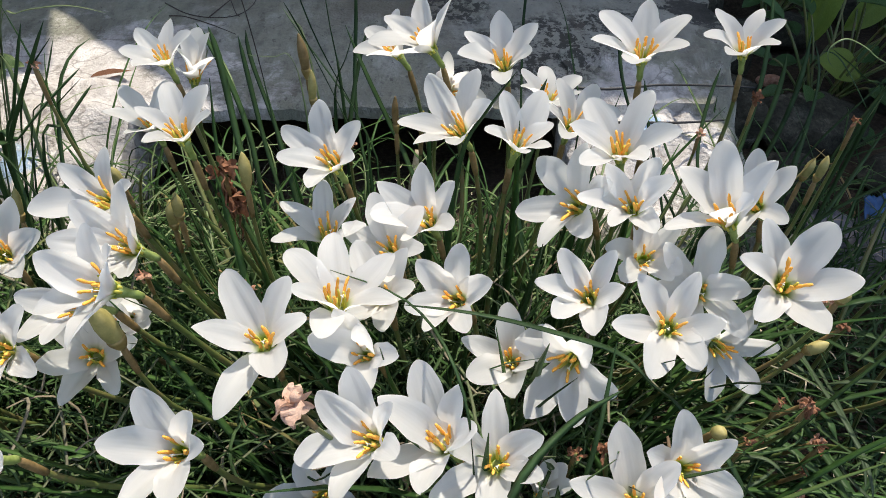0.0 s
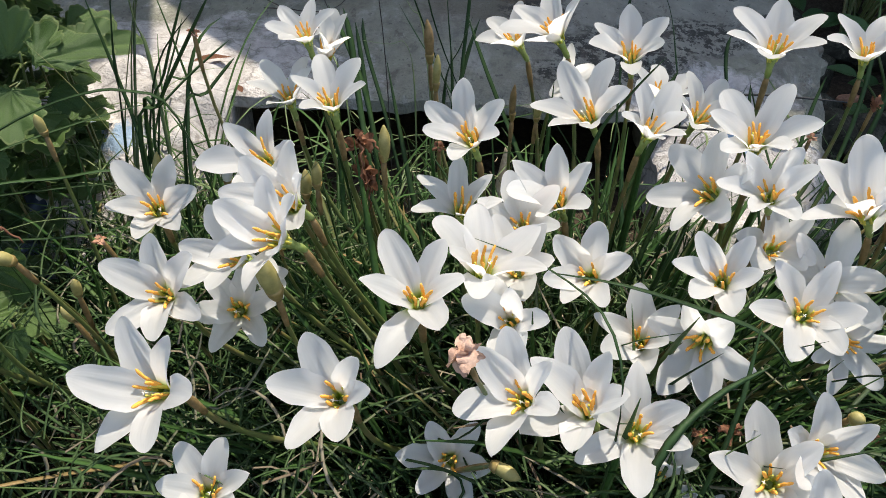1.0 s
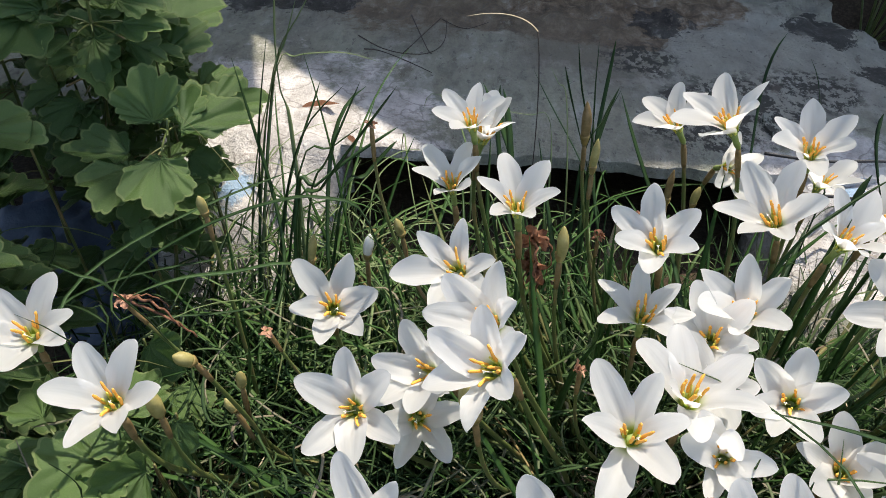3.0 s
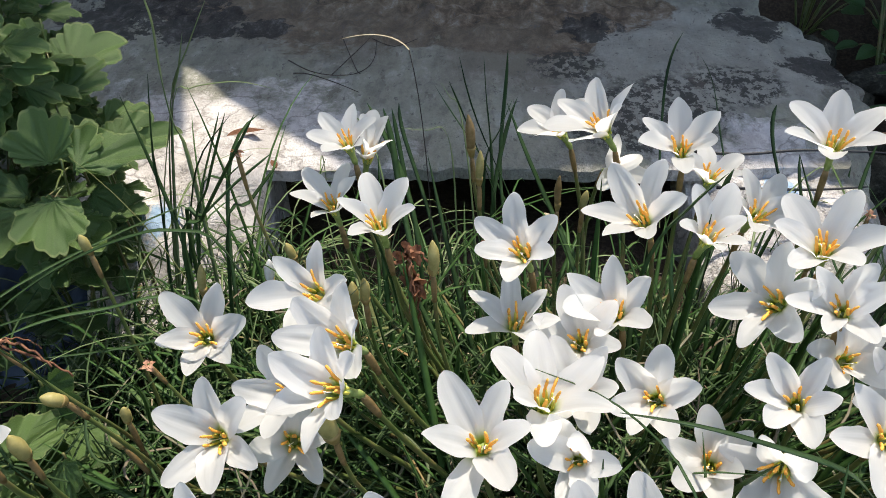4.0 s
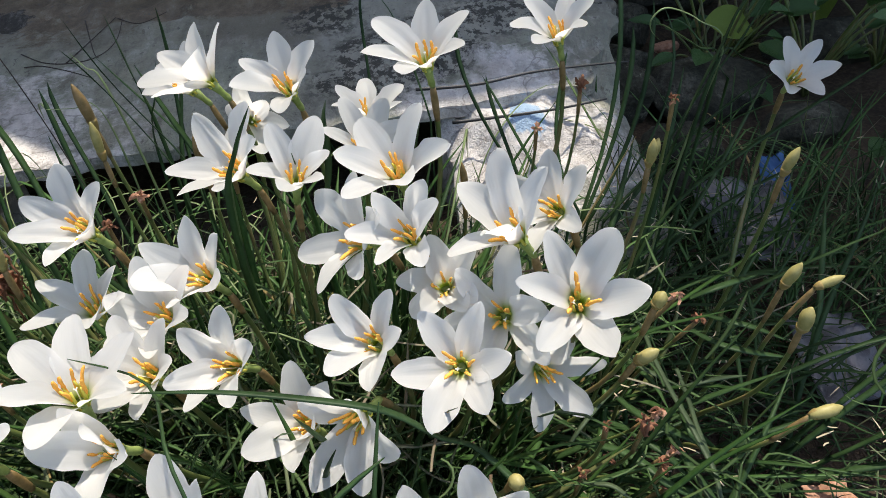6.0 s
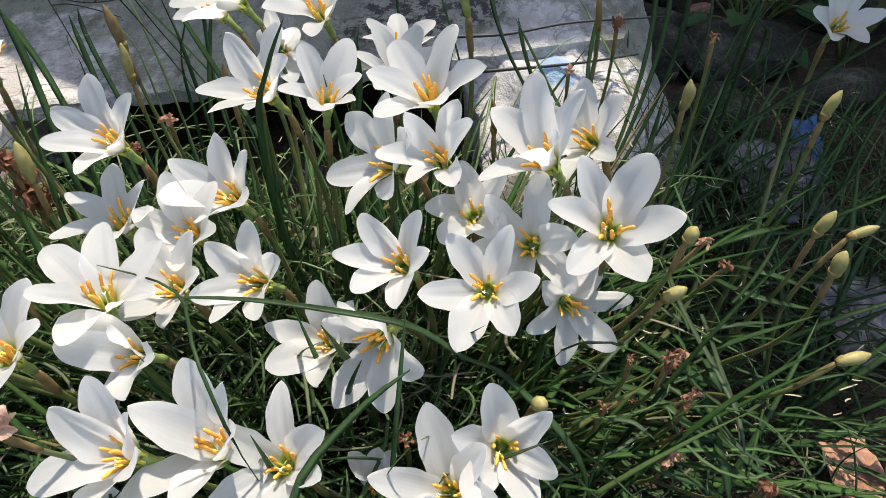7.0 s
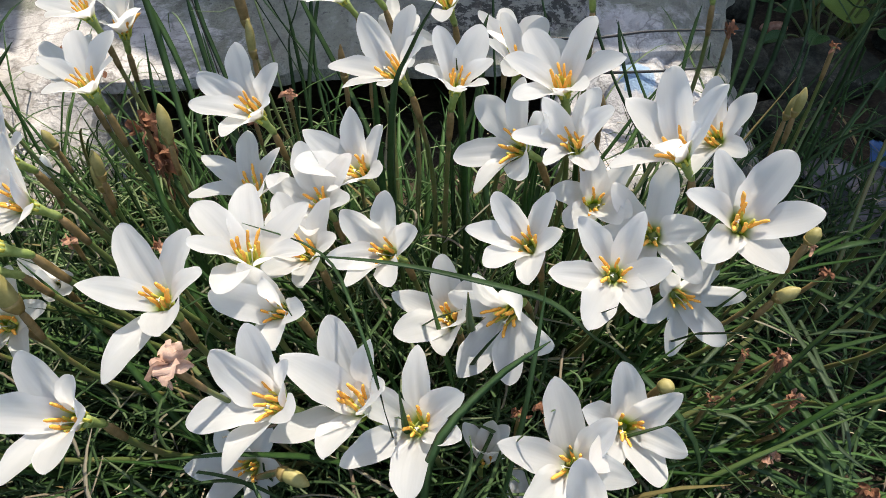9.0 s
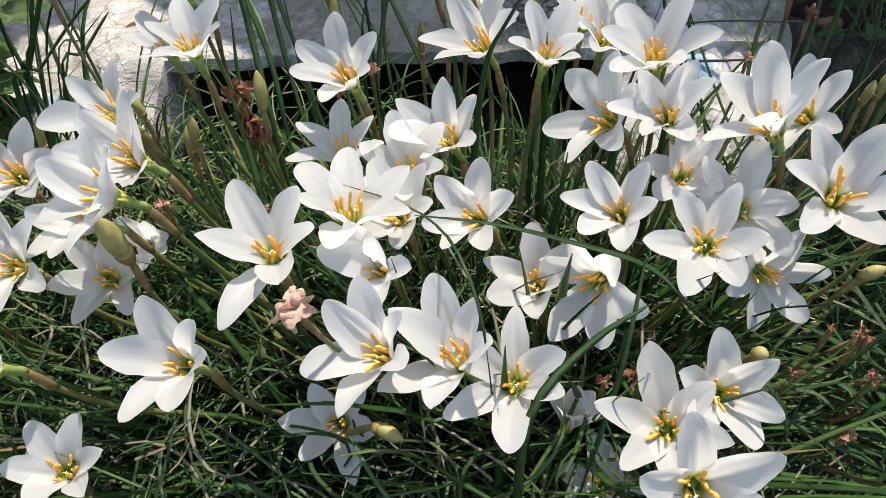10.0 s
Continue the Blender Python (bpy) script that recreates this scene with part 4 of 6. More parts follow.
tall_leaf((-0.267, 0.457, 0.19), (-0.272, 0.497, 0.282), (-0.249, 0.539, 0.322), 0.0034)
tall_leaf((-0.319, 0.485, 0.188), (-0.309, 0.54, 0.256), (-0.297, 0.572, 0.308), 0.0022)
tall_leaf((-0.126, 0.52, 0.189), (-0.145, 0.558, 0.248), (-0.159, 0.587, 0.305), 0.0034)
tall_leaf((-0.116, 0.527, 0.197), (-0.141, 0.566, 0.26), (-0.149, 0.589, 0.307), 0.0030)
tall_leaf((-0.06, 0.555, 0.201), (-0.067, 0.595, 0.266), (-0.068, 0.609, 0.344), 0.0026)
tall_leaf((-0.075, 0.556, 0.2), (-0.071, 0.586, 0.249), (-0.056, 0.603, 0.306), 0.0034)
tall_leaf((-0.054, 0.594, 0.187), (-0.086, 0.617, 0.243), (-0.123, 0.625, 0.308), 0.0018)
tall_leaf((0.079, 0.628, 0.198), (0.077, 0.669, 0.275), (0.093, 0.688, 0.333), 0.0020)
tall_leaf((0.124, 0.587, 0.236), (0.114, 0.618, 0.288), (0.088, 0.624, 0.335), 0.0014)
tall_leaf((0.039, 0.4, 0.269), (0.054, 0.413, 0.311), (0.065, 0.419, 0.347), 0.0042)
tall_leaf((0.208, 0.523, 0.161), (0.159, 0.58, 0.256), (0.151, 0.606, 0.302), 0.0030)
tall_leaf((0.221, 0.519, 0.163), (0.187, 0.556, 0.23), (0.164, 0.568, 0.278), 0.0032)
tall_leaf((0.195, 0.526, 0.16), (0.178, 0.554, 0.222), (0.171, 0.575, 0.273), 0.0030)
tall_leaf((0.23, 0.523, 0.171), (0.223, 0.564, 0.222), (0.234, 0.592, 0.275), 0.0026)
tall_leaf((0.24, 0.53, 0.152), (0.288, 0.565, 0.227), (0.306, 0.6, 0.305), 0.0034)
tall_leaf((0.235, 0.531, 0.152), (0.276, 0.569, 0.225), (0.29, 0.598, 0.287), 0.0034)
tall_leaf((0.242, 0.552, 0.147), (0.288, 0.622, 0.238), (0.303, 0.677, 0.317), 0.0034)
tall_leaf((0.252, 0.526, 0.154), (0.312, 0.523, 0.225), (0.362, 0.501, 0.283), 0.0036)
tall_leaf((0.248, 0.527, 0.154), (0.316, 0.579, 0.232), (0.329, 0.627, 0.284), 0.0018)
tall_leaf((0.323, 0.576, 0.194), (0.356, 0.585, 0.236), (0.393, 0.596, 0.3), 0.0020)
tall_leaf((0.358, 0.564, 0.248), (0.332, 0.576, 0.285), (0.303, 0.573, 0.297), 0.0022)
tall_leaf((-0.011, 0.437, 0.215), (-0.028, 0.491, 0.253), (-0.063, 0.533, 0.335), 0.0036)
tall_leaf((-0.129, 0.442, 0.263), (-0.139, 0.469, 0.307), (-0.151, 0.488, 0.351), 0.0040)
tall_leaf((-0.126, 0.459, 0.248), (-0.142, 0.49, 0.302), (-0.161, 0.504, 0.345), 0.0036)
tall_leaf((-0.057, 0.548, 0.236), (-0.079, 0.549, 0.284), (-0.098, 0.538, 0.367), 0.0020)
tall_leaf((-0.073, 0.551, 0.246), (-0.09, 0.551, 0.293), (-0.107, 0.528, 0.351), 0.0018)
tall_leaf((-0.374, 0.304, 0.275), (-0.362, 0.376, 0.283), (-0.299, 0.497, 0.269), 0.0026)
tall_leaf((-0.361, 0.366, 0.231), (-0.321, 0.383, 0.224), (-0.282, 0.401, 0.226), 0.0024)
tall_leaf((-0.387, 0.319, 0.27), (-0.369, 0.378, 0.254), (-0.307, 0.455, 0.225), 0.0024)
tall_leaf((-0.302, 0.416, 0.187), (-0.314, 0.489, 0.223), (-0.339, 0.515, 0.346), 0.0030)

# arching blades that lie over the open flowers


def bowed_leaf(width, *pts, material=None, blunt=5):
    """A leaf through several points, the first in the soil, smoothed between them."""
    p = [Vector(q) for q in pts]
    line = []
    for k in range(len(p) - 1):
        a, b, c, d = p[max(k - 1, 0)], p[k], p[k + 1], p[min(k + 2, len(p) - 1)]
        for s in range(4):
            t = s / 4
            line.append(0.5 * (2 * b + (c - a) * t + (2 * a - 5 * b + 4 * c - d) * t * t + (3 * b - a - 3 * c + d) * t ** 3))
    line.append(p[-1])
    put("leaf", mesh_of("leaf", *blade_geo(line, width, blunt), material or LEAF), lily_clump)


bowed_leaf(0.0032, (0.15, 0.27, 0.05), (0.146, 0.225, 0.17), (0.138, 0.225, 0.233), (0.113, 0.254, 0.253), (0.095, 0.250, 0.274), (0.076, 0.251, 0.294), (0.045, 0.256, 0.303), (0.012, 0.260, 0.310), (-0.020, 0.265, 0.311))
bowed_leaf(0.0020, (0.06, 0.26, 0.05), (0.052, 0.212, 0.18), (0.064, 0.222, 0.258), (0.074, 0.250, 0.302))
bowed_leaf(0.0036, (0.03, 0.25, 0.05), (0.022, 0.190, 0.19), (0.026, 0.200, 0.262), (0.050, 0.222, 0.280), (0.074, 0.231, 0.293))
bowed_leaf(0.0034, (0.03, 0.32, 0.05), (0.034, 0.285, 0.18), (0.044, 0.256, 0.250), (0.056, 0.238, 0.293))
bowed_leaf(0.0010, (0.02, 0.26, 0.05), (0.012, 0.215, 0.25), (0.003, 0.225, 0.312), (-0.018, 0.275, 0.304), (-0.055, 0.295, 0.306))
bowed_leaf(0.0046, (0.02, 0.42, 0.05), (0.004, 0.385, 0.22), (0.010, 0.370, 0.320), (0.022, 0.362, 0.355), (0.035, 0.355, 0.380))
bowed_leaf(0.0026, (-0.19, 0.36, 0.05), (-0.195, 0.340, 0.25), (-0.208, 0.330, 0.345), (-0.230, 0.325, 0.361), (-0.253, 0.320, 0.359), (-0.281, 0.315, 0.348), (-0.308, 0.310, 0.332), (-0.321, 0.305, 0.322), (-0.332, 0.300, 0.309))
bowed_leaf(0.0026, (-0.22, 0.38, 0.05), (-0.225, 0.365, 0.22), (-0.240, 0.355, 0.287), (-0.260, 0.348, 0.300), (-0.284, 0.336, 0.301), (-0.304, 0.325, 0.304), (-0.316, 0.314, 0.306), (-0.324, 0.302, 0.308))
bowed_leaf(0.0020, (-0.30, 0.33, 0.05), (-0.312, 0.315, 0.24), (-0.332, 0.300, 0.311), (-0.345, 0.295, 0.324), (-0.353, 0.290, 0.334))
# blunt dark leaves that lean before the slab's lit corner
bowed_leaf(0.0040, (-0.29, 0.43, 0.05), (-0.274, 0.415, 0.280), (-0.255, 0.410, 0.310), (-0.238, 0.405, 0.337), (-0.205, 0.397, 0.388), blunt=14)
bowed_leaf(0.0040, (-0.29, 0.44, 0.05), (-0.278, 0.435, 0.284), (-0.264, 0.432, 0.299), (-0.237, 0.430, 0.325), (-0.209, 0.426, 0.349), blunt=14)
bowed_leaf(0.0036, (-0.28, 0.44, 0.05), (-0.246, 0.420, 0.288), (-0.230, 0.430, 0.311), (-0.212, 0.440, 0.332), blunt=14)
bowed_leaf(0.0034, (-0.29, 0.42, 0.05), (-0.267, 0.420, 0.281), (-0.251, 0.420, 0.328), (-0.230, 0.420, 0.378), blunt=14)
# pale blades before the slab's lit corner
bowed_leaf(0.0030, (-0.345, 0.48, 0.05), (-0.340, 0.53, 0.20), (-0.329, 0.56, 0.310), (-0.316, 0.56, 0.345), (-0.306, 0.56, 0.375), material=PALEBLADE)
bowed_leaf(0.0026, (-0.350, 0.49, 0.05), (-0.345, 0.54, 0.21), (-0.328, 0.56, 0.320), (-0.305, 0.56, 0.363), (-0.283, 0.56, 0.400), material=PALEBLADE)
bowed_leaf(0.0018, (-0.355, 0.49, 0.05), (-0.350, 0.54, 0.22), (-0.325, 0.56, 0.322), (-0.311, 0.56, 0.331), (-0.295, 0.56, 0.335), (-0.270, 0.56, 0.337), (-0.245, 0.56, 0.332), material=PALEBLADE)
bowed_leaf(0.0030, (-0.290, 0.46, 0.05), (-0.298, 0.50, 0.19), (-0.306, 0.52, 0.294), (-0.311, 0.52, 0.323), (-0.311, 0.52, 0.362), (-0.308, 0.52, 0.396), (-0.309, 0.52, 0.414), (-0.304, 0.52, 0.429), material=PALEBLADE)
bowed_leaf(0.0012, (-0.100, 0.52, 0.05), (-0.104, 0.55, 0.20), (-0.108, 0.56, 0.275), (-0.115, 0.56, 0.300), (-0.127, 0.56, 0.298), (-0.148, 0.56, 0.300), material=PALEBLADE)
bowed_leaf(0.0016, (-0.080, 0.52, 0.05), (-0.090, 0.55, 0.22), (-0.101, 0.56, 0.312), (-0.109, 0.56, 0.326), (-0.116, 0.56, 0.338), material=PALEBLADE)
bowed_leaf(0.0036, (-0.325, 0.44, 0.05), (-0.310, 0.49, 0.22), (-0.292, 0.50, 0.296), (-0.259, 0.50, 0.338))
bowed_leaf(0.0026, (-0.320, 0.45, 0.05), (-0.297, 0.50, 0.262), (-0.271, 0.50, 0.288), (-0.248, 0.50, 0.308))
bowed_leaf(0.0024, (-0.335, 0.45, 0.05), (-0.329, 0.50, 0.245), (-0.322, 0.50, 0.306), (-0.310, 0.50, 0.368))
bowed_leaf(0.0026, (-0.070, 0.52, 0.05), (-0.073, 0.55, 0.20), (-0.077, 0.56, 0.281), (-0.081, 0.56, 0.321), (-0.084, 0.56, 0.360))
bowed_leaf(0.0026, (-0.085, 0.52, 0.05), (-0.083, 0.55, 0.20), (-0.081, 0.56, 0.271), (-0.071, 0.56, 0.298), (-0.062, 0.56, 0.324))
# loops and long blades that lean out past the shaded flower
bowed_leaf(0.0020, (0.24, 0.44, 0.05), (0.285, 0.48, 0.22), (0.312, 0.49, 0.309), (0.294, 0.49, 0.331), (0.277, 0.49, 0.341), (0.268, 0.49, 0.342), (0.262, 0.49, 0.336), (0.263, 0.49, 0.329), (0.269, 0.49, 0.322), material=PALEBLADE)
bowed_leaf(0.0028, (0.25, 0.44, 0.05), (0.295, 0.48, 0.22), (0.310, 0.49, 0.301), (0.296, 0.49, 0.313), (0.280, 0.49, 0.325), (0.263, 0.49, 0.336))
bowed_leaf(0.0030, (0.24, 0.45, 0.05), (0.29, 0.48, 0.23), (0.311, 0.49, 0.305), (0.327, 0.49, 0.302), (0.345, 0.49, 0.294), (0.364, 0.49, 0.284))
bowed_leaf(0.0030, (0.22, 0.42, 0.05), (0.26, 0.46, 0.19), (0.277, 0.47, 0.250), (0.289, 0.47, 0.290), (0.301, 0.47, 0.322), (0.310, 0.47, 0.347), (0.328, 0.47, 0.362), (0.348, 0.47, 0.365))
bowed_leaf(0.0034, (0.20, 0.42, 0.05), (0.25, 0.45, 0.17), (0.284, 0.46, 0.217), (0.320, 0.46, 0.246), (0.354, 0.46, 0.270), (0.381, 0.46, 0.287), (0.409, 0.46, 0.305))
# flat blades and broad leaves swept over the ground beside the clump
bowed_leaf(0.0026, (0.226, 0.368, 0.197), (0.223, 0.348, 0.201), (0.221, 0.330, 0.204), (0.221, 0.306, 0.206), (0.222, 0.288, 0.207), (0.223, 0.271, 0.206), (0.224, 0.259, 0.204), (0.223, 0.247, 0.201), (0.222, 0.240, 0.197), material=GREYBLADE)
bowed_leaf(0.0024, (0.235, 0.333, 0.193), (0.231, 0.307, 0.198), (0.227, 0.287, 0.202), (0.226, 0.274, 0.202), (0.226, 0.259, 0.198), (0.224, 0.249, 0.193), material=GREYBLADE)
bowed_leaf(0.0024, (0.212, 0.351, 0.194), (0.211, 0.336, 0.200), (0.215, 0.327, 0.202), (0.223, 0.321, 0.200), (0.232, 0.320, 0.194), material=GREYBLADE)
bowed_leaf(0.0027, (0.230, 0.315, 0.199), (0.234, 0.311, 0.205), (0.240, 0.310, 0.207), (0.252, 0.312, 0.205), (0.268, 0.316, 0.199), material=GREYBLADE)
bowed_leaf(0.0022, (0.225, 0.274, 0.180), (0.222, 0.260, 0.186), (0.227, 0.248, 0.186), (0.237, 0.242, 0.180), material=GREYBLADE)
bowed_leaf(0.0022, (0.160, 0.288, 0.200), (0.168, 0.294, 0.206), (0.181, 0.306, 0.206), (0.196, 0.321, 0.200), material=GREYBLADE)
bowed_leaf(0.0023, (0.161, 0.274, 0.189), (0.166, 0.268, 0.195), (0.175, 0.264, 0.197), (0.181, 0.259, 0.195), (0.186, 0.258, 0.189), material=GREYBLADE)
bowed_leaf(0.0017, (0.157, 0.253, 0.186), (0.167, 0.253, 0.192), (0.187, 0.268, 0.186), material=GREYBLADE)
bowed_leaf(0.0050, (0.203, 0.336, 0.171), (0.206, 0.318, 0.180), (0.213, 0.306, 0.183), (0.224, 0.299, 0.180), (0.237, 0.295, 0.171), material=LEAF)
bowed_leaf(0.0050, (0.160, 0.318, 0.169), (0.174, 0.305, 0.176), (0.190, 0.293, 0.181), (0.200, 0.280, 0.183), (0.207, 0.270, 0.181), (0.221, 0.262, 0.176), (0.235, 0.255, 0.169), material=LEAF)
bowed_leaf(0.0050, (0.176, 0.276, 0.156), (0.181, 0.264, 0.165), (0.188, 0.255, 0.168), (0.203, 0.248, 0.165), (0.220, 0.243, 0.156), material=LEAF)
bowed_leaf(0.0044, (0.224, 0.269, 0.172), (0.217, 0.251, 0.182), (0.216, 0.241, 0.182), (0.216, 0.231, 0.172), material=LEAF)
bowed_leaf(0.0046, (0.229, 0.329, 0.156), (0.227, 0.300, 0.165), (0.229, 0.275, 0.168), (0.235, 0.256, 0.165), (0.249, 0.246, 0.156), material=LEAF)
bowed_leaf(0.0046, (0.194, 0.327, 0.162), (0.202, 0.311, 0.172), (0.216, 0.292, 0.172), (0.226, 0.284, 0.162), material=LEAF)
bowed_leaf(0.0044, (0.234, 0.316, 0.174), (0.230, 0.298, 0.183), (0.235, 0.292, 0.174), material=LEAF)
bowed_leaf(0.0048, (0.193, 0.298, 0.147), (0.211, 0.282, 0.157), (0.227, 0.258, 0.157), (0.247, 0.253, 0.147), material=LEAF)
bowed_leaf(0.0046, (0.271, 0.383, 0.182), (0.277, 0.365, 0.192), (0.291, 0.356, 0.192), (0.311, 0.351, 0.182), material=LEAF)
bowed_leaf(0.0046, (0.262, 0.384, 0.172), (0.269, 0.358, 0.182), (0.286, 0.346, 0.182), (0.312, 0.346, 0.172), material=LEAF)
bowed_leaf(0.0044, (0.256, 0.371, 0.209), (0.271, 0.368, 0.218), (0.304, 0.383, 0.209), material=LEAF)
random.seed(21)
for _ in range(150):
    pts = clump_blade() if random.random() < 0.8 else right_drape()
    put("leaf", mesh_of("leaf", *blade_geo(pts, random.uniform(0.0028, 0.0052)), LEAF), lily_clump)

# broad leaves that lean out from the clump's side
random.seed(24)
for _ in range(24):
    root = Vector((random.uniform(0.16, 0.30), random.uniform(0.32, 0.54), GROUND - 0.006))
    pts = blade_path(root, random.gauss(0.0, 0.5), random.uniform(0.6, 1.1), random.uniform(0.14, 0.30), random.uniform(0.02, 0.12), 10)
    put("leaf", mesh_of("leaf", *blade_geo(pts, random.uniform(0.0032, 0.0052)), LEAF), lily_clump)

# a pale dry blade bowed over the slab's front
dry_blade = tagged(new("dry_grass_blade"), "thin pale dry grass blade bowed over the slab", "grass blade")
dry_blade.location = (-0.124, 0.540, 0.05)
put("stem", mesh_of("stem", *tube([Vector(p) - dry_blade.location for p in bezier((-0.124, 0.540, 0.045), (-0.122, 0.530, 0.20), (-0.120, 0.500, 0.33), (-0.131, 0.493, 0.388), 12)], [0.0004] * 13, 5), ROOTLET), dry_blade)
put("blade", mesh_of("blade", *blade_geo([p - dry_blade.location for p in bezier((-0.131, 0.493, 0.388), (-0.139, 0.497, 0.397), (-0.157, 0.505, 0.396), (-0.177, 0.503, 0.391), 12)], 0.0011), STRAW), dry_blade)


# curling blades before the dark gap
def gap_blade():
    root = Vector((random.uniform(-0.40, 0.12) if random.random() < 0.6 else random.uniform(-0.40, -0.20), random.uniform(0.42, 0.62), GROUND - 0.004))
    return blade_path(root, random.uniform(0, 6.283), min(1.2, abs(random.gauss(0.45, 0.3))), random.uniform(0.11, 0.25), random.uniform(0.14, 0.42), 14, 0.2)


random.seed(22)
gather("gap_grass", [blade_geo(gap_blade(), random.uniform(0.0014, 0.0036)) for _ in range(460)], BLADE, "loose curling green grass before the dark gap", "grass")


def corner_blade():
    root = Vector((random.uniform(0.30, 0.56), random.uniform(0.46, 0.74), GROUND - 0.004))
    return blade_path(root, random.uniform(0, 6.283), min(1.3, abs(random.gauss(0.6, 0.35))), random.uniform(0.08, 0.24), random.uniform(0.04, 0.26), 11, 0.16)


random.seed(25)
gather("corner_grass", [blade_geo(corner_blade(), random.uniform(0.0010, 0.0028)) for _ in range(170)], BLADE, "loose grass growing before the shaded stones", "grass")


def arching_blade():
    root = Vector((random.uniform(-0.36, -0.14), random.uniform(0.34, 0.56), GROUND - 0.004))
    return blade_path(root, random.uniform(0, 6.283), min(1.0, abs(random.gauss(0.35, 0.25))), random.uniform(0.16, 0.32), random.uniform(0.10, 0.34), 14, 0.10)


random.seed(23)
gather("arching_grass", [blade_geo(arching_blade(), random.uniform(0.0012, 0.0030)) for _ in range(120)], BLADE, "thin arching green grass blades beside the pale footing", "grass")


# ---- buds and spent flowers ----
def blob(length, radius, seed, sides=10, taper=0.9):
    """A bud shape along +Y, blunt at the tip."""
    prof = [(0.0, 0.42), (0.08, 0.60), (0.22, 0.82), (0.40, 0.97), (0.58, 1.0), (0.74, 0.88), (0.87, 0.62 * taper), (0.95, 0.36 * taper), (1.0, 0.10)]
    rnd = random.Random(seed)
    v, f = tube([(0.03 * length * math.sin(3 * p + seed), p * length, 0) for p, _ in prof], [r * radius for _, r in prof], sides, rnd.uniform(0.85, 1.0))
    return v, f


def bud(x, y, z, lean, length=0.015, radius=0.0036, material=None, label="closed yellow-green rain lily bud on its stem"):
    c, n = Vector((x, y, z)), Vector(lean).normalized()
    root = root_of(x, y)
    thing = tagged(new("lily_bud"), label, "flower bud", "buds of the clump")
    thing.location = root
    put("bud", mesh_of("bud", *blob(length * 1.08, radius * 0.86, random.random() * 9), material or BUD), thing, frame_at(c - root - n * length * 0.5, n, n.orthogonal()))
    cup = [(0.0, 0.45), (0.07, 0.60), (0.14, 0.74), (0.20, 0.81), (0.26, 0.84)]
    sway = random.uniform(-0.1, 0.1)
    put("sheath", mesh_of("sheath", *tube([(sway * radius * p, p * length, 0) for p, _ in cup], [r * radius * 0.93 for _, r in cup], 10), SHEATH), thing, frame_at(c - root - n * length * 0.5, n, n.orthogonal()))
    stalk(thing, c - n * length * 0.5, n, root, bell=False, thick=0.85)


random.seed(31)
bud(-0.109, 0.371, 0.313, (0.0, 0.1, 1), 0.021, 0.0043)
bud(-0.159, 0.380, 0.277, (0.0, 0.1, 1), 0.019, 0.0043)
bud(-0.150, 0.262, 0.300, (-0.2, -0.1, 1), 0.026, 0.0058)
bud(-0.035, 0.219, 0.225, (0.7, -0.3, -0.1), 0.015, 0.0045)
bud(-0.295, 0.286, 0.283, (-0.4, -0.3, 0.5), 0.013, 0.0045)
bud(-0.299, 0.258, 0.280, (-0.1, -0.1, 1), 0.018, 0.0045)
bud(-0.281, 0.313, 0.241, (0.1, -0.1, 1), 0.013, 0.0036)
bud(-0.286, 0.305, 0.228, (-0.3, 0, 0.6), 0.011, 0.0036)
bud(-0.260, 0.400, 0.270, (0.1, 0.1, 1), 0.022, 0.0036)
bud(-0.085, 0.475, 0.312, (0, 0.1, 1), 0.024, 0.0036)
bud(-0.209, 0.430, 0.272, (-0.3, 0, 1), 0.014, 0.0040)
bud(0.240, 0.415, 0.287, (0.1, 0, 1), 0.018, 0.0036)
bud(-0.148, 0.364, 0.294, (0, 0, 1), 0.018, 0.0040)
bud(-0.092, 0.494, 0.326, (-0.1, 0, 1), 0.030, 0.0042, SPATHE, "young rain lily bud in its brown papery sheath")
bud(0.201, 0.300, 0.246, (0.6, -0.1, 0.5), 0.013, 0.0044)
bud(0.205, 0.302, 0.281, (0.3, 0, 0.6), 0.009, 0.0042)
bud(0.302, 0.350, 0.236, (0.4, 0, 1), 0.018, 0.0042)
bud(0.322, 0.345, 0.232, (1, 0, 0.35), 0.016, 0.0036)
bud(0.281, 0.301, 0.253, (0.2, 0, 1), 0.015, 0.0046)
bud(0.288, 0.277, 0.211, (1, 0, 0.2), 0.016, 0.0040)
bud(0.302, 0.376, 0.295, (0.3, 0, 1), 0.017, 0.0038)
bud(0.263, 0.466, 0.255, (0.2, 0, 1), 0.018, 0.0042)
bud(0.123, 0.232, 0.262, (0.2, -0.6, 0.6), 0.008, 0.0042)
bud(-0.030, 0.480, 0.290, (0, 0, 1), 0.026, 0.0034, SPATHE, "young rain lily bud in its brown papery sheath")
bud(-0.012, 0.478, 0.286, (0.1, 0, 1), 0.016, 0.0034)
bud(0.132, 0.440, 0.270, (0.0, 0, 1), 0.024, 0.0032, SPATHE, "young rain lily bud in its brown papery sheath")
bud(-0.325, 0.395, 0.300, (-0.2, 0, 1), 0.014, 0.0038)
bud(-0.236, 0.455, 0.235, (0.1, 0, 1), 0.022, 0.0046, WHITEBUD, "half-open small white rain lily deep in the grass")
lily(0.049, 0.243, 0.196, (0.12, -0.12, 1), 30, (17, 24, 16, 20, 26, 15), (0, 6, -5, 4, 0, -6), (27, 28, 26, 29, 27, 28), "half-closed white rain lily deep in the grass")


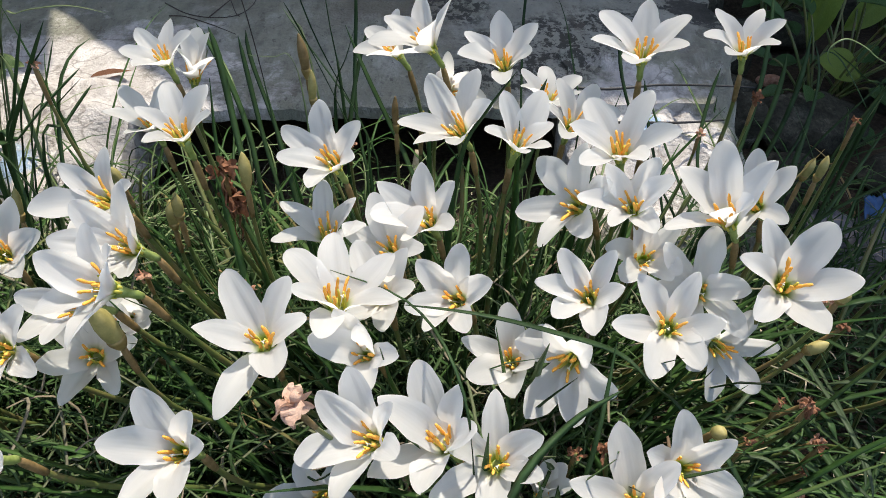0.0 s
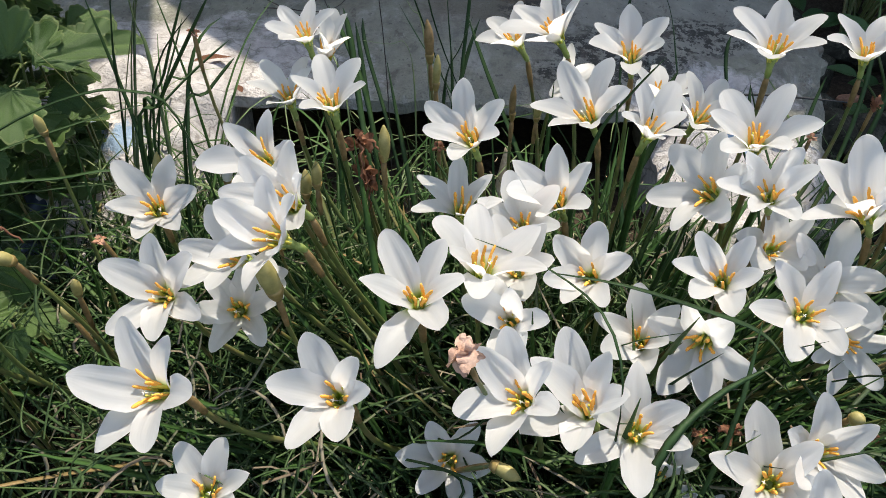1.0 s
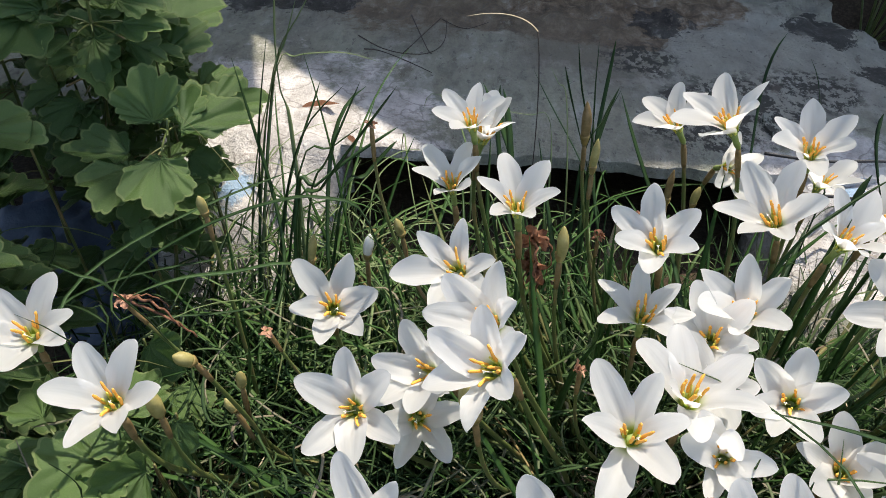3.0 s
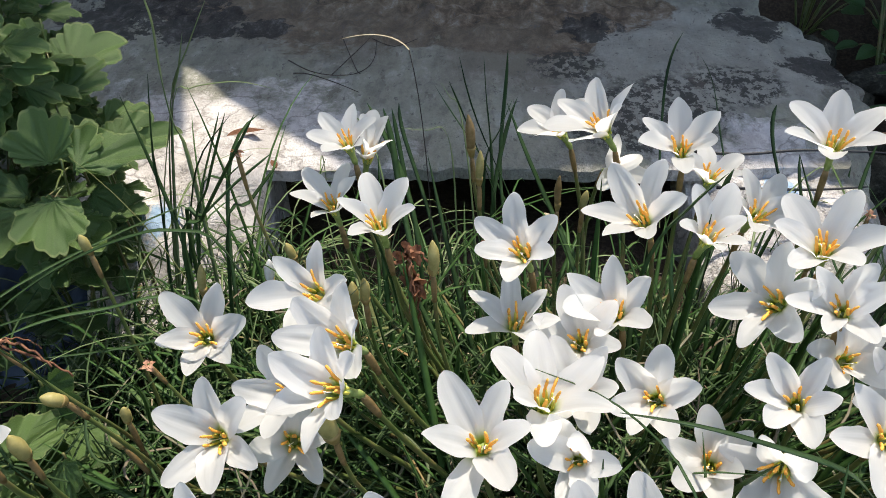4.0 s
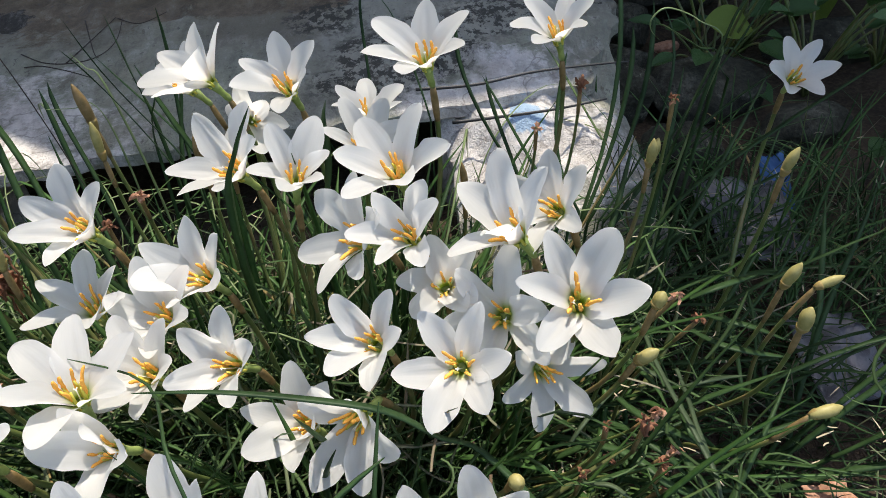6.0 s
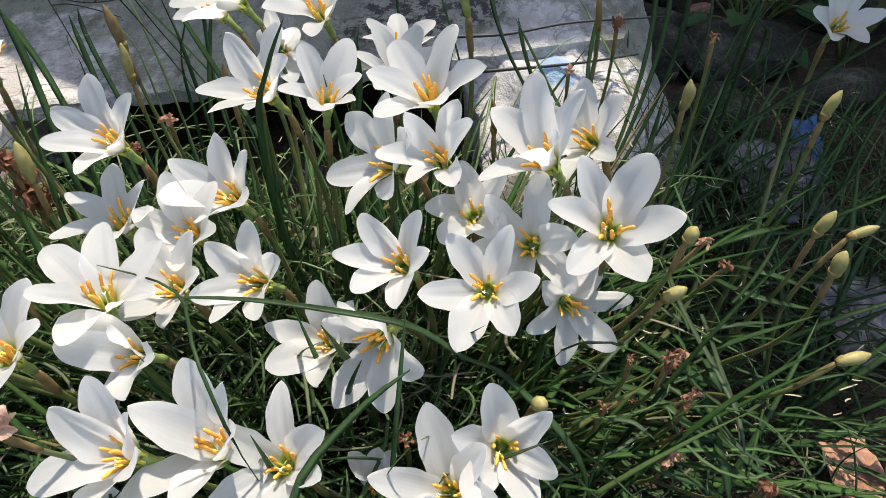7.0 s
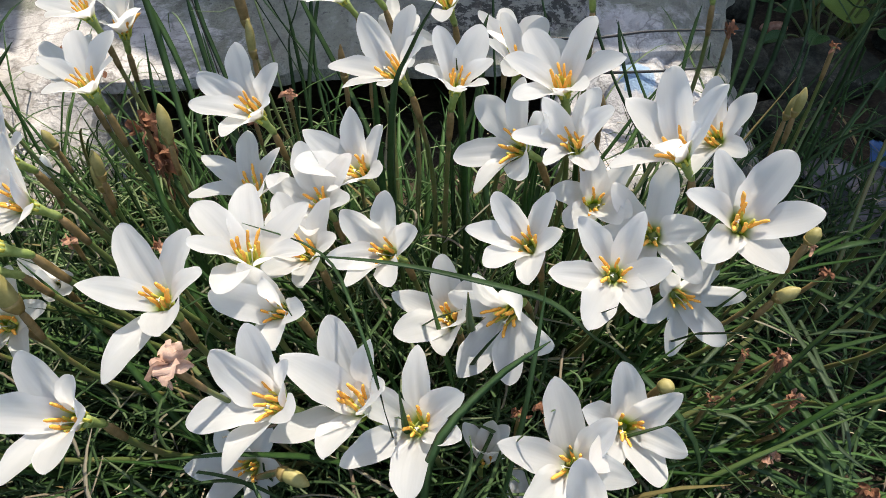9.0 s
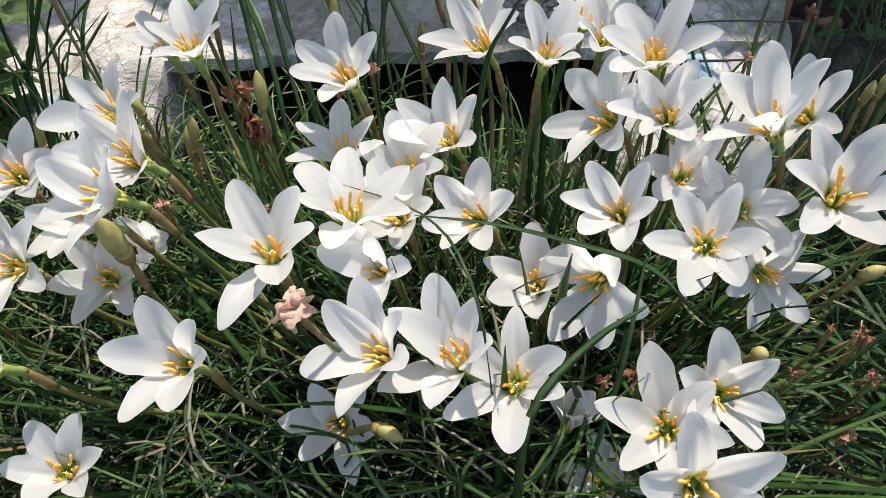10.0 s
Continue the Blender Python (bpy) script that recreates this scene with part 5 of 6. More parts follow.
def crumple(size, seed, long=1.0):
    """A shrunken, folded flower: wrinkled lobes round a core, each a thin twisted strip."""
    rnd = random.Random(seed)
    verts, faces = [], []
    for k in range(9):
        a = rnd.uniform(0, 6.283)
        d = Vector((math.cos(a), math.sin(a), rnd.uniform(-0.4, 0.9) * long)).normalized()
        side = d.orthogonal().normalized()
        side.rotate(Matrix.Rotation(rnd.uniform(0, 6.283), 3, d))
        p, w0 = Vector((0, 0, 0)), size * (rnd.uniform(0.22, 0.42) if size > 0.01 else rnd.uniform(0.13, 0.27))
        turn = rnd.uniform(-1.1, 1.1)
        base = len(verts)
        steps = 7
        for i in range(steps + 1):
            t = i / steps
            w = w0 * math.sin(math.pi * (0.18 + 0.72 * t))
            nrm = d.cross(side)
            for u in (-1, -0.4, 0.3, 1):
                verts.append(p + side * w * u + nrm * w * (0.55 * u * u + rnd.uniform(-0.2, 0.2)))
            p = p + d * size * 0.13
            d = (d + side.cross(d) * rnd.uniform(-0.6, 0.6) + Vector((rnd.gauss(0, 0.35), rnd.gauss(0, 0.35), rnd.gauss(-0.1, 0.35)))).normalized()
            side = (side + nrm * turn * 0.3)
            side = (side - d * side.dot(d)).normalized()
        for i in range(steps):
            for u in range(3):
                q = base + i * 4 + u
                faces.append((q, q + 1, q + 5, q + 4))
    return verts, faces


def spent(x, y, z, size, material=None, label="shrivelled brown spent flower hanging on its stem", long=1.0, lean=(0, -0.2, 1)):
    c = Vector((x, y, z))
    root = root_of(x, y)
    thing = tagged(new("spent_flower"), label, "withered flower", "spent flowers of the clump")
    thing.location = root
    put("withered_bloom", mesh_of("withered_bloom", *crumple(size * 0.52, round(1000 * (x + 2 * y))), material or DRIED), thing, Matrix.Translation(c - root) @ Matrix.Diagonal((1, 1, long, 1)))
    for k in range(3 if size > 0.02 and material is None else 0):
        a, drop = random.uniform(0, 6.283), random.uniform(0.7, 1.5) * size
        side = Vector((math.cos(a), math.sin(a), 0)) * size * random.uniform(0.2, 0.5)
        line = bezier(c - root, c - root + side + Vector((0, 0, 0.3 * size)), c - root + 1.4 * side - Vector((0, 0, 0.4 * drop)), c - root + side - Vector((0, 0, drop)), 12)
        line = [p + Vector((0.0009 * math.sin(2 * i + k), 0.0009 * math.cos(1.7 * i), 0)) for i, p in enumerate(line)]
        put("strand", mesh_of("strand", *tube(line, [0.0012 - 0.0005 * i / 12 for i in range(13)], 6, 0.5), DRIED), thing)
    stalk(thing, c, lean, root, bell=False, thick=0.7)


spent(-0.058, 0.203, 0.318, 0.021, PALEWITHER, "crumpled pale pink-brown spent flower", 1.0, (-0.5, -0.4, 0.6))
spent(-0.124, 0.381, 0.308, 0.022)
spent(-0.122, 0.384, 0.285, 0.024, None, "shrivelled brown spent flower hanging on its stem", 1.5)
spent(-0.172, 0.353, 0.254, 0.014, WITHER)
spent(0.213, 0.471, 0.307, 0.013, None, "shrivelled brown spent flower hanging on its stem", 1.6)
spent(0.250, 0.416, 0.320, 0.010)
spent(0.194, 0.275, 0.227, 0.013, None, "shrivelled brown spent flower hanging on its stem", 1.5)
spent(0.201, 0.264, 0.207, 0.012)
spent(0.193, 0.252, 0.179, 0.014, WITHER)
spent(0.236, 0.235, 0.175, 0.016, None, "shrivelled brown spent flower hanging on its stem", 1.2)
spent(-0.220, 0.400, 0.362, 0.011, WITHER)
spent(-0.098, 0.302, 0.287, 0.013, WITHER, "crumpled pale pink-brown spent flower", 1.6)
spent(-0.335, 0.309, 0.298, 0.016, WITHER, "curled pink-brown spent flower", 0.7, (-0.9, 0, 0.3))
spent(-0.059, 0.439, 0.293, 0.015, WITHER)
spent(-0.080, 0.430, 0.280, 0.013)
spent(0.189, 0.490, 0.271, 0.011, WITHER)
spent(-0.268, 0.330, 0.265, 0.013, WITHER, "curled pink-brown spent flower", 0.7, (-0.6, 0, 0.5))
spent(0.066, 0.250, 0.222, 0.014, None, "shrivelled brown spent flower hanging on its stem", 0.8)
spent(0.160, 0.262, 0.215, 0.009)
spent(0.078, 0.245, 0.232, 0.017, None, "shrivelled brown spent flower hanging on its stem", 0.7, (-0.5, 0, 0.8))
spent(0.172, 0.268, 0.240, 0.008)
spent(0.213, 0.301, 0.200, 0.016, WITHER, lean=(0.8, -0.3, 0.4))
spent(0.217, 0.285, 0.185, 0.012, WITHER, lean=(0.8, -0.3, 0.4))
spent(0.203, 0.264, 0.165, 0.013, WITHER, lean=(0.8, -0.3, 0.4))
spent(0.241, 0.359, 0.225, 0.013, WITHER, lean=(0.8, -0.3, 0.4))
spent(0.254, 0.353, 0.210, 0.011, DRIED, lean=(0.8, -0.3, 0.4))
spent(0.183, 0.287, 0.185, 0.010, DRIED, lean=(0.8, -0.3, 0.4))
spent(0.212, 0.277, 0.165, 0.010, DRIED, lean=(0.8, -0.3, 0.4))


curled = tagged(new("spent_flower"), "curled brown strands of a withered flower", "withered flower", "spent flowers of the clump")
curled.location = (-0.335, 0.309, 0.298)
for lift, end in ((0.004, (0.030, -0.004, -0.012)), (-0.003, (0.036, 0.000, -0.022)), (0.001, (0.022, 0.004, -0.006))):
    line = bezier((0.002, 0, 0), Vector(end) * 0.25 + Vector((0, 0, 0.005 + lift)), Vector(end) * 0.75 + Vector((0, 0.003, 0.006 + lift)), end, 14)
    line = [p + Vector((0, 0.0007 * math.sin(2 * k), 0.0007 * math.sin(1.7 * k + 400 * lift))) for k, p in enumerate(line)]
    put("strand", mesh_of("strand", *tube(line, [0.0008 - 0.0003 * abs(k - 5) / 9 for k in range(15)], 6, 0.6), DRIED), curled)


# ---- lobed-leaf plants beside the clump ----
def daisy_mesh(k):
    """A shallow-lobed leaf with rounded teeth and a pale rim, along +Y from its stalk, length and width about 1."""
    rnd = random.Random(500 + k)
    seg, marks = 168, (0.0, 0.2, 0.4, 0.6, 0.78, 0.955, 1.0)
    lobes = [(0.0, rnd.uniform(0.58, 0.64), 0.46)]
    for side in (-1, 1):
        lobes += [(side * rnd.uniform(0.85, 1.05), rnd.uniform(0.50, 0.57), 0.40), (side * rnd.uniform(1.65, 1.9), rnd.uniform(0.34, 0.44), 0.36)]
    teeth, shift = rnd.choice((17, 19, 21, 23)), rnd.uniform(0, 6.283)
    droop, fold, wavy = rnd.uniform(0.05, 0.45), rnd.uniform(0.05, 0.55), rnd.uniform(0.03, 0.09)
    verts, faces = [], []
    for s in marks:
        for i in range(seg):
            a = -math.pi + 2 * math.pi * i / seg
            body = 0.41 - 0.15 * max(0.0, -math.cos(a)) ** 2
            r = max([body] + [body + (reach - body) * math.exp(-(((a - mid + math.pi) % (2 * math.pi) - math.pi) / wide) ** 4) for mid, reach, wide in lobes])
            r += (0.045 + 0.02 * math.sin(2 * a + k)) * abs(math.cos(0.5 * teeth * a + shift)) ** 0.7 - 0.02
            r *= 1 + 0.07 * math.sin(3 * a + 2 * k)
            hub = 0.42 - 0.26 * (1 - s)
            x, y = s * r * math.sin(a), hub + s * r * math.cos(a)
            near = min(abs((a - mid + math.pi) % (2 * math.pi) - math.pi) for mid, _, _ in lobes)
            rib = 0.050 * s * math.exp(-(near / 0.12) ** 2)
            quilt = 0.022 * math.sin(math.pi * s) * math.cos(0.5 * teeth * a + 9 * s)
            z = fold * abs(x) - droop * y * y - rib + quilt + wavy * s * s * math.sin(5 * a + 3 * k) + 0.03 * s ** 4
            verts.append((x, y, z))
    for j in range(len(marks) - 1):
        for i in range(seg):
            q = (i + 1) % seg
            faces.append((j * seg + i, (j + 1) * seg + i, (j + 1) * seg + q, j * seg + q))
    me = mesh_of("leaf", verts, faces, DAISY)
    me.materials.append(DAISYRIM)
    for p in me.polygons:
        if p.index >= (len(marks) - 2) * seg:
            p.material_index = 1
    return me


DAISIES = [daisy_mesh(k) for k in range(8)]
HERBS = []


def herb(root, top, label):
    thing = tagged(new("leafy_herb"), label, "plant", "lobed-leaf plants")
    thing.location = root
    root, top = Vector(root), Vector(top)
    line = bezier(root, root.lerp(top, 0.4) + Vector((0.01, 0, 0.03)), root.lerp(top, 0.8), top, 14)
    put("stem", mesh_of("stem", *tube([p - root for p in line], [0.0022 - 0.0013 * i / 14 for i in range(15)], 7), STEM), thing)
    HERBS.append((thing, root, line))


herb((-0.44, 0.52, 0.05), (-0.388, 0.493, 0.305), "leafy green plant with scalloped lobed leaves, partly sunlit")
herb((-0.485, 0.60, 0.06), (-0.440, 0.605, 0.370), "taller leafy green plant with lobed leaves")
herb((-0.37, 0.33, 0.05), (-0.375, 0.270, 0.230), "low leafy green plant with lobed leaves near the grass")
herb((-0.52, 0.44, 0.05), (-0.500, 0.400, 0.370), "leafy green plant with lobed leaves in shade")
herb((-0.58, 0.60, 0.05), (-0.560, 0.560, 0.420), "dark leafy plant standing in shade")
herb((-0.50, 0.56, 0.05), (-0.455, 0.545, 0.400), "dark leafy plant standing in shade")
herb((-0.63, 0.50, 0.05), (-0.620, 0.470, 0.400), "dark leafy plant standing in shade")
herb((-0.68, 0.66, 0.05), (-0.660, 0.640, 0.450), "dark leafy plant standing in shade")
herb((-0.54, 0.70, 0.16), (-0.525, 0.680, 0.430), "dark leafy plant standing in shade")
herb((-0.58, 0.34, 0.05), (-0.570, 0.320, 0.330), "dark leafy plant standing in shade")
herb((-0.49, 0.62, 0.05), (-0.470, 0.600, 0.330), "dark leafy plant standing in shade")
herb((-0.61, 0.42, 0.05), (-0.590, 0.410, 0.380), "dark leafy plant standing in shade")
herb((-0.73, 0.52, 0.05), (-0.720, 0.500, 0.420), "dark leafy plant standing in shade")
herb((-0.50, 0.36, 0.05), (-0.480, 0.340, 0.290), "dark leafy plant standing in shade")
herb((-0.62, 0.78, 0.16), (-0.610, 0.760, 0.430), "dark leafy plant standing in shade")
herb((-0.47, 0.25, 0.05), (-0.450, 0.220, 0.260), "low leafy plant at the edge of the grass")


def daisy_leaf(base, tip, width, up=(0.15, -0.45, 0.85)):
    """A leaf of the nearest plant, joined to its stem by a stalk."""
    base, tip = Vector(base), Vector(tip)
    thing, root, line = min(HERBS, key=lambda h: min((p - base).length for p in h[2]))
    near = min(line, key=lambda p: (p - base).length)
    size = max(0.02, (tip - base).length)
    m = frame_at(base - root, tip - base, up, 1.0) @ Matrix.Diagonal((max(width * 0.95, 0.6 * size), size, size * 0.8, 1))
    leaf = put("leaf", DAISIES[random.randrange(8)], thing, m)
    if (near - base).length > 0.036:
        foot = Vector((base.x * 0.98 - 0.008, base.y + 0.025, GROUND - 0.005))
        put("stem", mesh_of("stem", *tube([p - root for p in bezier(foot, foot.lerp(base, 0.4) + Vector((0.006, 0, 0.02)), foot.lerp(base, 0.85) - Vector((0.004, 0, 0)), base, 12)], [0.0015 - 0.0007 * i / 12 for i in range(13)], 6), STEM), thing)
    elif (near - base).length > 0.006:
        put("leaf_stalk", mesh_of("leaf_stalk", *tube([p - root for p in bezier(near, near.lerp(base, 0.4) + Vector((0, 0, 0.004)), near.lerp(base, 0.8), base, 6)], [0.0008] * 7, 5), STEM), thing)
    return leaf


random.seed(41)

# lit leaves at the head of the nearest plants
daisy_leaf((-0.402, 0.499, 0.291), (-0.405, 0.499, 0.337), 0.052)
daisy_leaf((-0.390, 0.497, 0.293), (-0.378, 0.527, 0.323), 0.033)
daisy_leaf((-0.385, 0.483, 0.297), (-0.343, 0.537, 0.308), 0.053)
daisy_leaf((-0.384, 0.468, 0.293), (-0.372, 0.424, 0.275), 0.055)
daisy_leaf((-0.423, 0.561, 0.318), (-0.395, 0.587, 0.348), 0.052)
daisy_leaf((-0.433, 0.593, 0.327), (-0.396, 0.633, 0.351), 0.064)
daisy_leaf((-0.440, 0.599, 0.339), (-0.444, 0.578, 0.371), 0.053)
daisy_leaf((-0.446, 0.560, 0.311), (-0.463, 0.540, 0.359), 0.040)
daisy_leaf((-0.466, 0.598, 0.338), (-0.482, 0.581, 0.362), 0.058)
daisy_leaf((-0.500, 0.539, 0.357), (-0.495, 0.475, 0.358), 0.070)
daisy_leaf((-0.468, 0.526, 0.301), (-0.475, 0.495, 0.284), 0.048)
daisy_leaf((-0.467, 0.447, 0.324), (-0.452, 0.401, 0.319), 0.040)
daisy_leaf((-0.407, 0.476, 0.276), (-0.415, 0.425, 0.276), 0.053)
daisy_leaf((-0.406, 0.488, 0.265), (-0.409, 0.443, 0.249), 0.047)
daisy_leaf((-0.394, 0.490, 0.264), (-0.371, 0.469, 0.238), 0.047)
daisy_leaf((-0.386, 0.507, 0.270), (-0.363, 0.508, 0.255), 0.037)
daisy_leaf((-0.398, 0.443, 0.250), (-0.388, 0.427, 0.243), 0.019)
daisy_leaf((-0.504, 0.570, 0.312), (-0.524, 0.551, 0.305), 0.056)
daisy_leaf((-0.527, 0.612, 0.349), (-0.536, 0.576, 0.355), 0.058)
daisy_leaf((-0.460, 0.516, 0.263), (-0.477, 0.486, 0.259), 0.047)

# leaves low over the ground
daisy_leaf((-0.316, 0.298, 0.225), (-0.306, 0.271, 0.21), 0.045, (-0.6, -0.6, 0.5))
daisy_leaf((-0.347, 0.274, 0.209), (-0.357, 0.237, 0.231), 0.060, (0.5, 0.1, 0.8))
daisy_leaf((-0.322, 0.275, 0.208), (-0.334, 0.239, 0.216), 0.045, (0.8, -0.2, 0.3))
daisy_leaf((-0.34, 0.223, 0.209), (-0.345, 0.205, 0.214), 0.030, (-0.3, -0.9, 0.3))
daisy_leaf((-0.344, 0.292, 0.222), (-0.354, 0.268, 0.223), 0.040, (0.2, 0.3, 0.9))
daisy_leaf((-0.309, 0.261, 0.204), (-0.298, 0.23, 0.203), 0.035, (-0.8, -0.1, 0.5))
daisy_leaf((-0.327, 0.244, 0.202), (-0.33, 0.209, 0.207), 0.050, (0.7, -0.5, 0.4))
daisy_leaf((-0.362, 0.356, 0.221), (-0.337, 0.344, 0.207), 0.050, (-0.6, -0.6, 0.5))
daisy_leaf((-0.342, 0.25, 0.201), (-0.344, 0.226, 0.213), 0.050, (0.5, 0.1, 0.8))
daisy_leaf((-0.334, 0.287, 0.211), (-0.335, 0.269, 0.211), 0.035, (0.8, -0.2, 0.3))
daisy_leaf((-0.375, 0.278, 0.218), (-0.381, 0.258, 0.22), 0.050, (-0.3, -0.9, 0.3))
daisy_leaf((-0.343, 0.345, 0.196), (-0.318, 0.331, 0.183), 0.040, (0.2, 0.3, 0.9))
daisy_leaf((-0.393, 0.322, 0.209), (-0.405, 0.305, 0.204), 0.050, (-0.8, -0.1, 0.5))

daisy_leaf((-0.400, 0.560, 0.272), (-0.350, 0.600, 0.284), 0.050)
daisy_leaf((-0.410, 0.580, 0.282), (-0.375, 0.615, 0.296), 0.042)
# the rest of the foliage, mostly in shade
for thing, root, line in list(HERBS):
    for _ in range(34 if root.x > -0.45 else 52):
        p = line[random.randrange(3, 14)]
        a = random.uniform(0, 6.283)
        size = random.uniform(0.026, 0.046)
        out = Vector((math.cos(a), math.sin(a), random.uniform(-0.4, 0.4)))
        b = p + out * random.uniform(0.008, 0.028)
        tip = b + out * size
        if max(tip.x - 0.01, b.x) > -0.345 - 0.34 * max(0.0, b.y - 0.42) or tip.z < GROUND + 0.01:
            continue
        daisy_leaf(b, tip, size * random.uniform(0.75, 1.0), (random.uniform(-0.4, 0.4), random.uniform(-0.5, 0.1), 0.9))


# ---- shaded corner beyond the clump: stones, broad leaves, scraps ----
def stone(x, y, z, size, seed, squash=(1, 1, 1), material=None, label="rough grey cobble half in shade", cuts=9):
    """A stone worn round, with flat broken faces cut into it."""
    rnd = random.Random(int(seed * 10))
    planes = []
    for _ in range(cuts):
        d = Vector((rnd.gauss(0, 1), rnd.gauss(0, 1), rnd.gauss(0, 1))).normalized()
        planes.append((d, rnd.uniform(0.62, 0.95)))
    bm = bmesh.new()
    bmesh.ops.create_icosphere(bm, subdivisions=5, radius=1.0)
    for v in bm.verts:
        n = v.co.normalized()
        r = 1 + 0.16 * noise.noise(n * 1.3 + Vector((seed, 0, 0)))
        for d, reach in planes:
            lean = n.dot(d)
            if lean > 0.05:
                r = min(r, reach / lean)
        r += 0.045 * noise.noise(n * 4 + Vector((0, seed, 0))) + 0.03 * abs(noise.noise(n * 9)) + 0.018 * noise.noise(n * 21) + 0.010 * noise.noise(n * 50)
        v.co = Vector([n[k] * r * size * squash[k] for k in range(3)])
    ob = part("stone", bm, material or STONE, None)
    ob.location = (x, y, z)
    return tagged(ob, label, "stone", "loose stones")


stone(0.450, 1.060, 0.085, 0.036, 2.0, (1.0, 0.9, 1.0), None, "smooth blue-grey cobble beside the slab", 2)
stone(0.440, 1.240, 0.095, 0.042, 1.0, (1.2, 0.9, 0.9), None, "smooth blue-grey cobble beside the slab", 3)
stone(0.560, 1.180, 0.080, 0.055, 3.0, (1.3, 0.8, 0.6))
stone(0.480, 0.860, 0.072, 0.070, 4.0, (1.15, 0.75, 0.70), None, "broken blue-grey rubble stone in shade")
stone(0.565, 0.760, 0.062, 0.050, 5.0, (1.2, 0.7, 0.6), None, "dark rough stone in shade")
stone(0.405, 0.930, 0.085, 0.042, 6.0, (1, 0.9, 0.8), None, "broken rubble stone under the slab's end")
stone(0.405, 0.730, 0.075, 0.046, 7.0, (1.0, 0.8, 0.85), None, "broken grey rubble stone beside the pale footing")
stone(0.370, 0.665, 0.075, 0.030, 13.0, (1.1, 0.8, 0.9), None, "broken grey rubble stone beside the pale footing")
stone(0.360, 0.800, 0.115, 0.040, 14.0, (1.0, 0.8, 0.9), None, "broken grey rubble stone beside the pale footing")
stone(0.690, 0.950, 0.075, 0.060, 8.0, (1.3, 0.9, 0.6))
stone(0.487, 1.000, 0.075, 0.013, 9.0, (1.4, 1, 0.7), WITHER, "small pinkish pebble lying in shade", 6)
stone(0.600, 0.560, 0.055, 0.040, 12.0, (1.3, 0.8, 0.5), None, "dark rough stone in shade")
stone(0.760, 1.300, 0.080, 0.060, 11.0, (1, 0.8, 0.8))


def broad_mesh(material=None):
    rows, cols = 16, 6
    verts, faces = [], []
    for j in range(rows + 1):
        v = j / rows
        w = 0.5 * max(0.02, math.sin(math.pi * min(1, v ** 0.8)) ** 0.9)
        for i in range(cols + 1):
            u = 2 * i / cols - 1
            verts.append((w * u, v, 0.25 * abs(u) * w - 0.12 * v * v + 0.01 * math.sin(14 * v) * abs(u)))
    k = cols + 1
    for j in range(rows):
        for i in range(cols):
            a = j * k + i
            faces.append((a, a + 1, a + k + 1, a + k))
    return mesh_of("leaf", verts, faces, material or BROAD)


BROADLEAF, SUNLITLEAF = broad_mesh(), broad_mesh(SUNGREEN)


def broad_plant(root, stems, label, leaf=None):
    thing = tagged(new("broadleaf_plant"), label, "plant", "broad-leaved plants")
    thing.location = root
    root = Vector(root)
    for base, tip, width, up in stems:
        base, tip = Vector(base), Vector(tip)
        line = bezier(root, root.lerp(base, 0.4) + Vector((0, 0, 0.03)), root.lerp(base, 0.9) + Vector((0, 0, 0.01)), base, 8)
        put("stem", mesh_of("stem", *tube([p - root for p in line], [0.0022 - 0.001 * i / 8 for i in range(9)], 6), STEM), thing)
        size = (tip - base).length
        put("leaf", leaf or BROADLEAF, thing, frame_at(base - root, tip - base, up) @ Matrix.Diagonal((width, size, size, 1)))


broad_plant((0.52, 0.98, 0.05), [((0.494, 0.905, 0.147), (0.570, 0.912, 0.124), 0.044, (0.1, -0.75, 0.7)), ((0.535, 1.010, 0.125), (0.552, 1.030, 0.300), 0.040, (-0.35, -0.9, 0.2)), ((0.600, 1.050, 0.130), (0.680, 1.060, 0.205), 0.040, (-0.2, -0.9, 0.4)), ((0.715, 1.050, 0.150), (0.745, 1.040, 0.045), 0.050, (0, -1, 0.2))], "broad-leaved yellow-green weed, one leaf upright", SUNLITLEAF)
random.seed(51)
for gx, gy in ((0.62, 0.86), (0.72, 1.08), (0.80, 0.74), (0.56, 1.22), (0.90, 1.30), (0.66, 1.40), (0.98, 0.95), (0.52, 0.92), (0.60, 1.00), (0.66, 0.72), (0.74, 0.90), (0.86, 1.06), (0.62, 1.30), (0.78, 1.24), (1.02, 1.16), (0.50, 1.42), (0.90, 0.84)):
    leaves = []
    for _ in range(14):
        a = random.uniform(0, 6.283)
        b = Vector((gx + 0.07 * math.cos(a), gy + 0.07 * math.sin(a), random.uniform(0.08, 0.24 + 0.12 * max(0.0, gy - 0.8))))
        tip = b + Vector((math.cos(a) * 0.042, math.sin(a) * 0.042, random.uniform(-0.01, 0.03)))
        leaves.append((b, tip, random.uniform(0.018, 0.032), (random.uniform(-0.3, 0.3), random.uniform(-0.6, 0), 1)))
    broad_plant((gx, gy, 0.045), leaves, "dark broad-leaved weed in the shade of the wall")


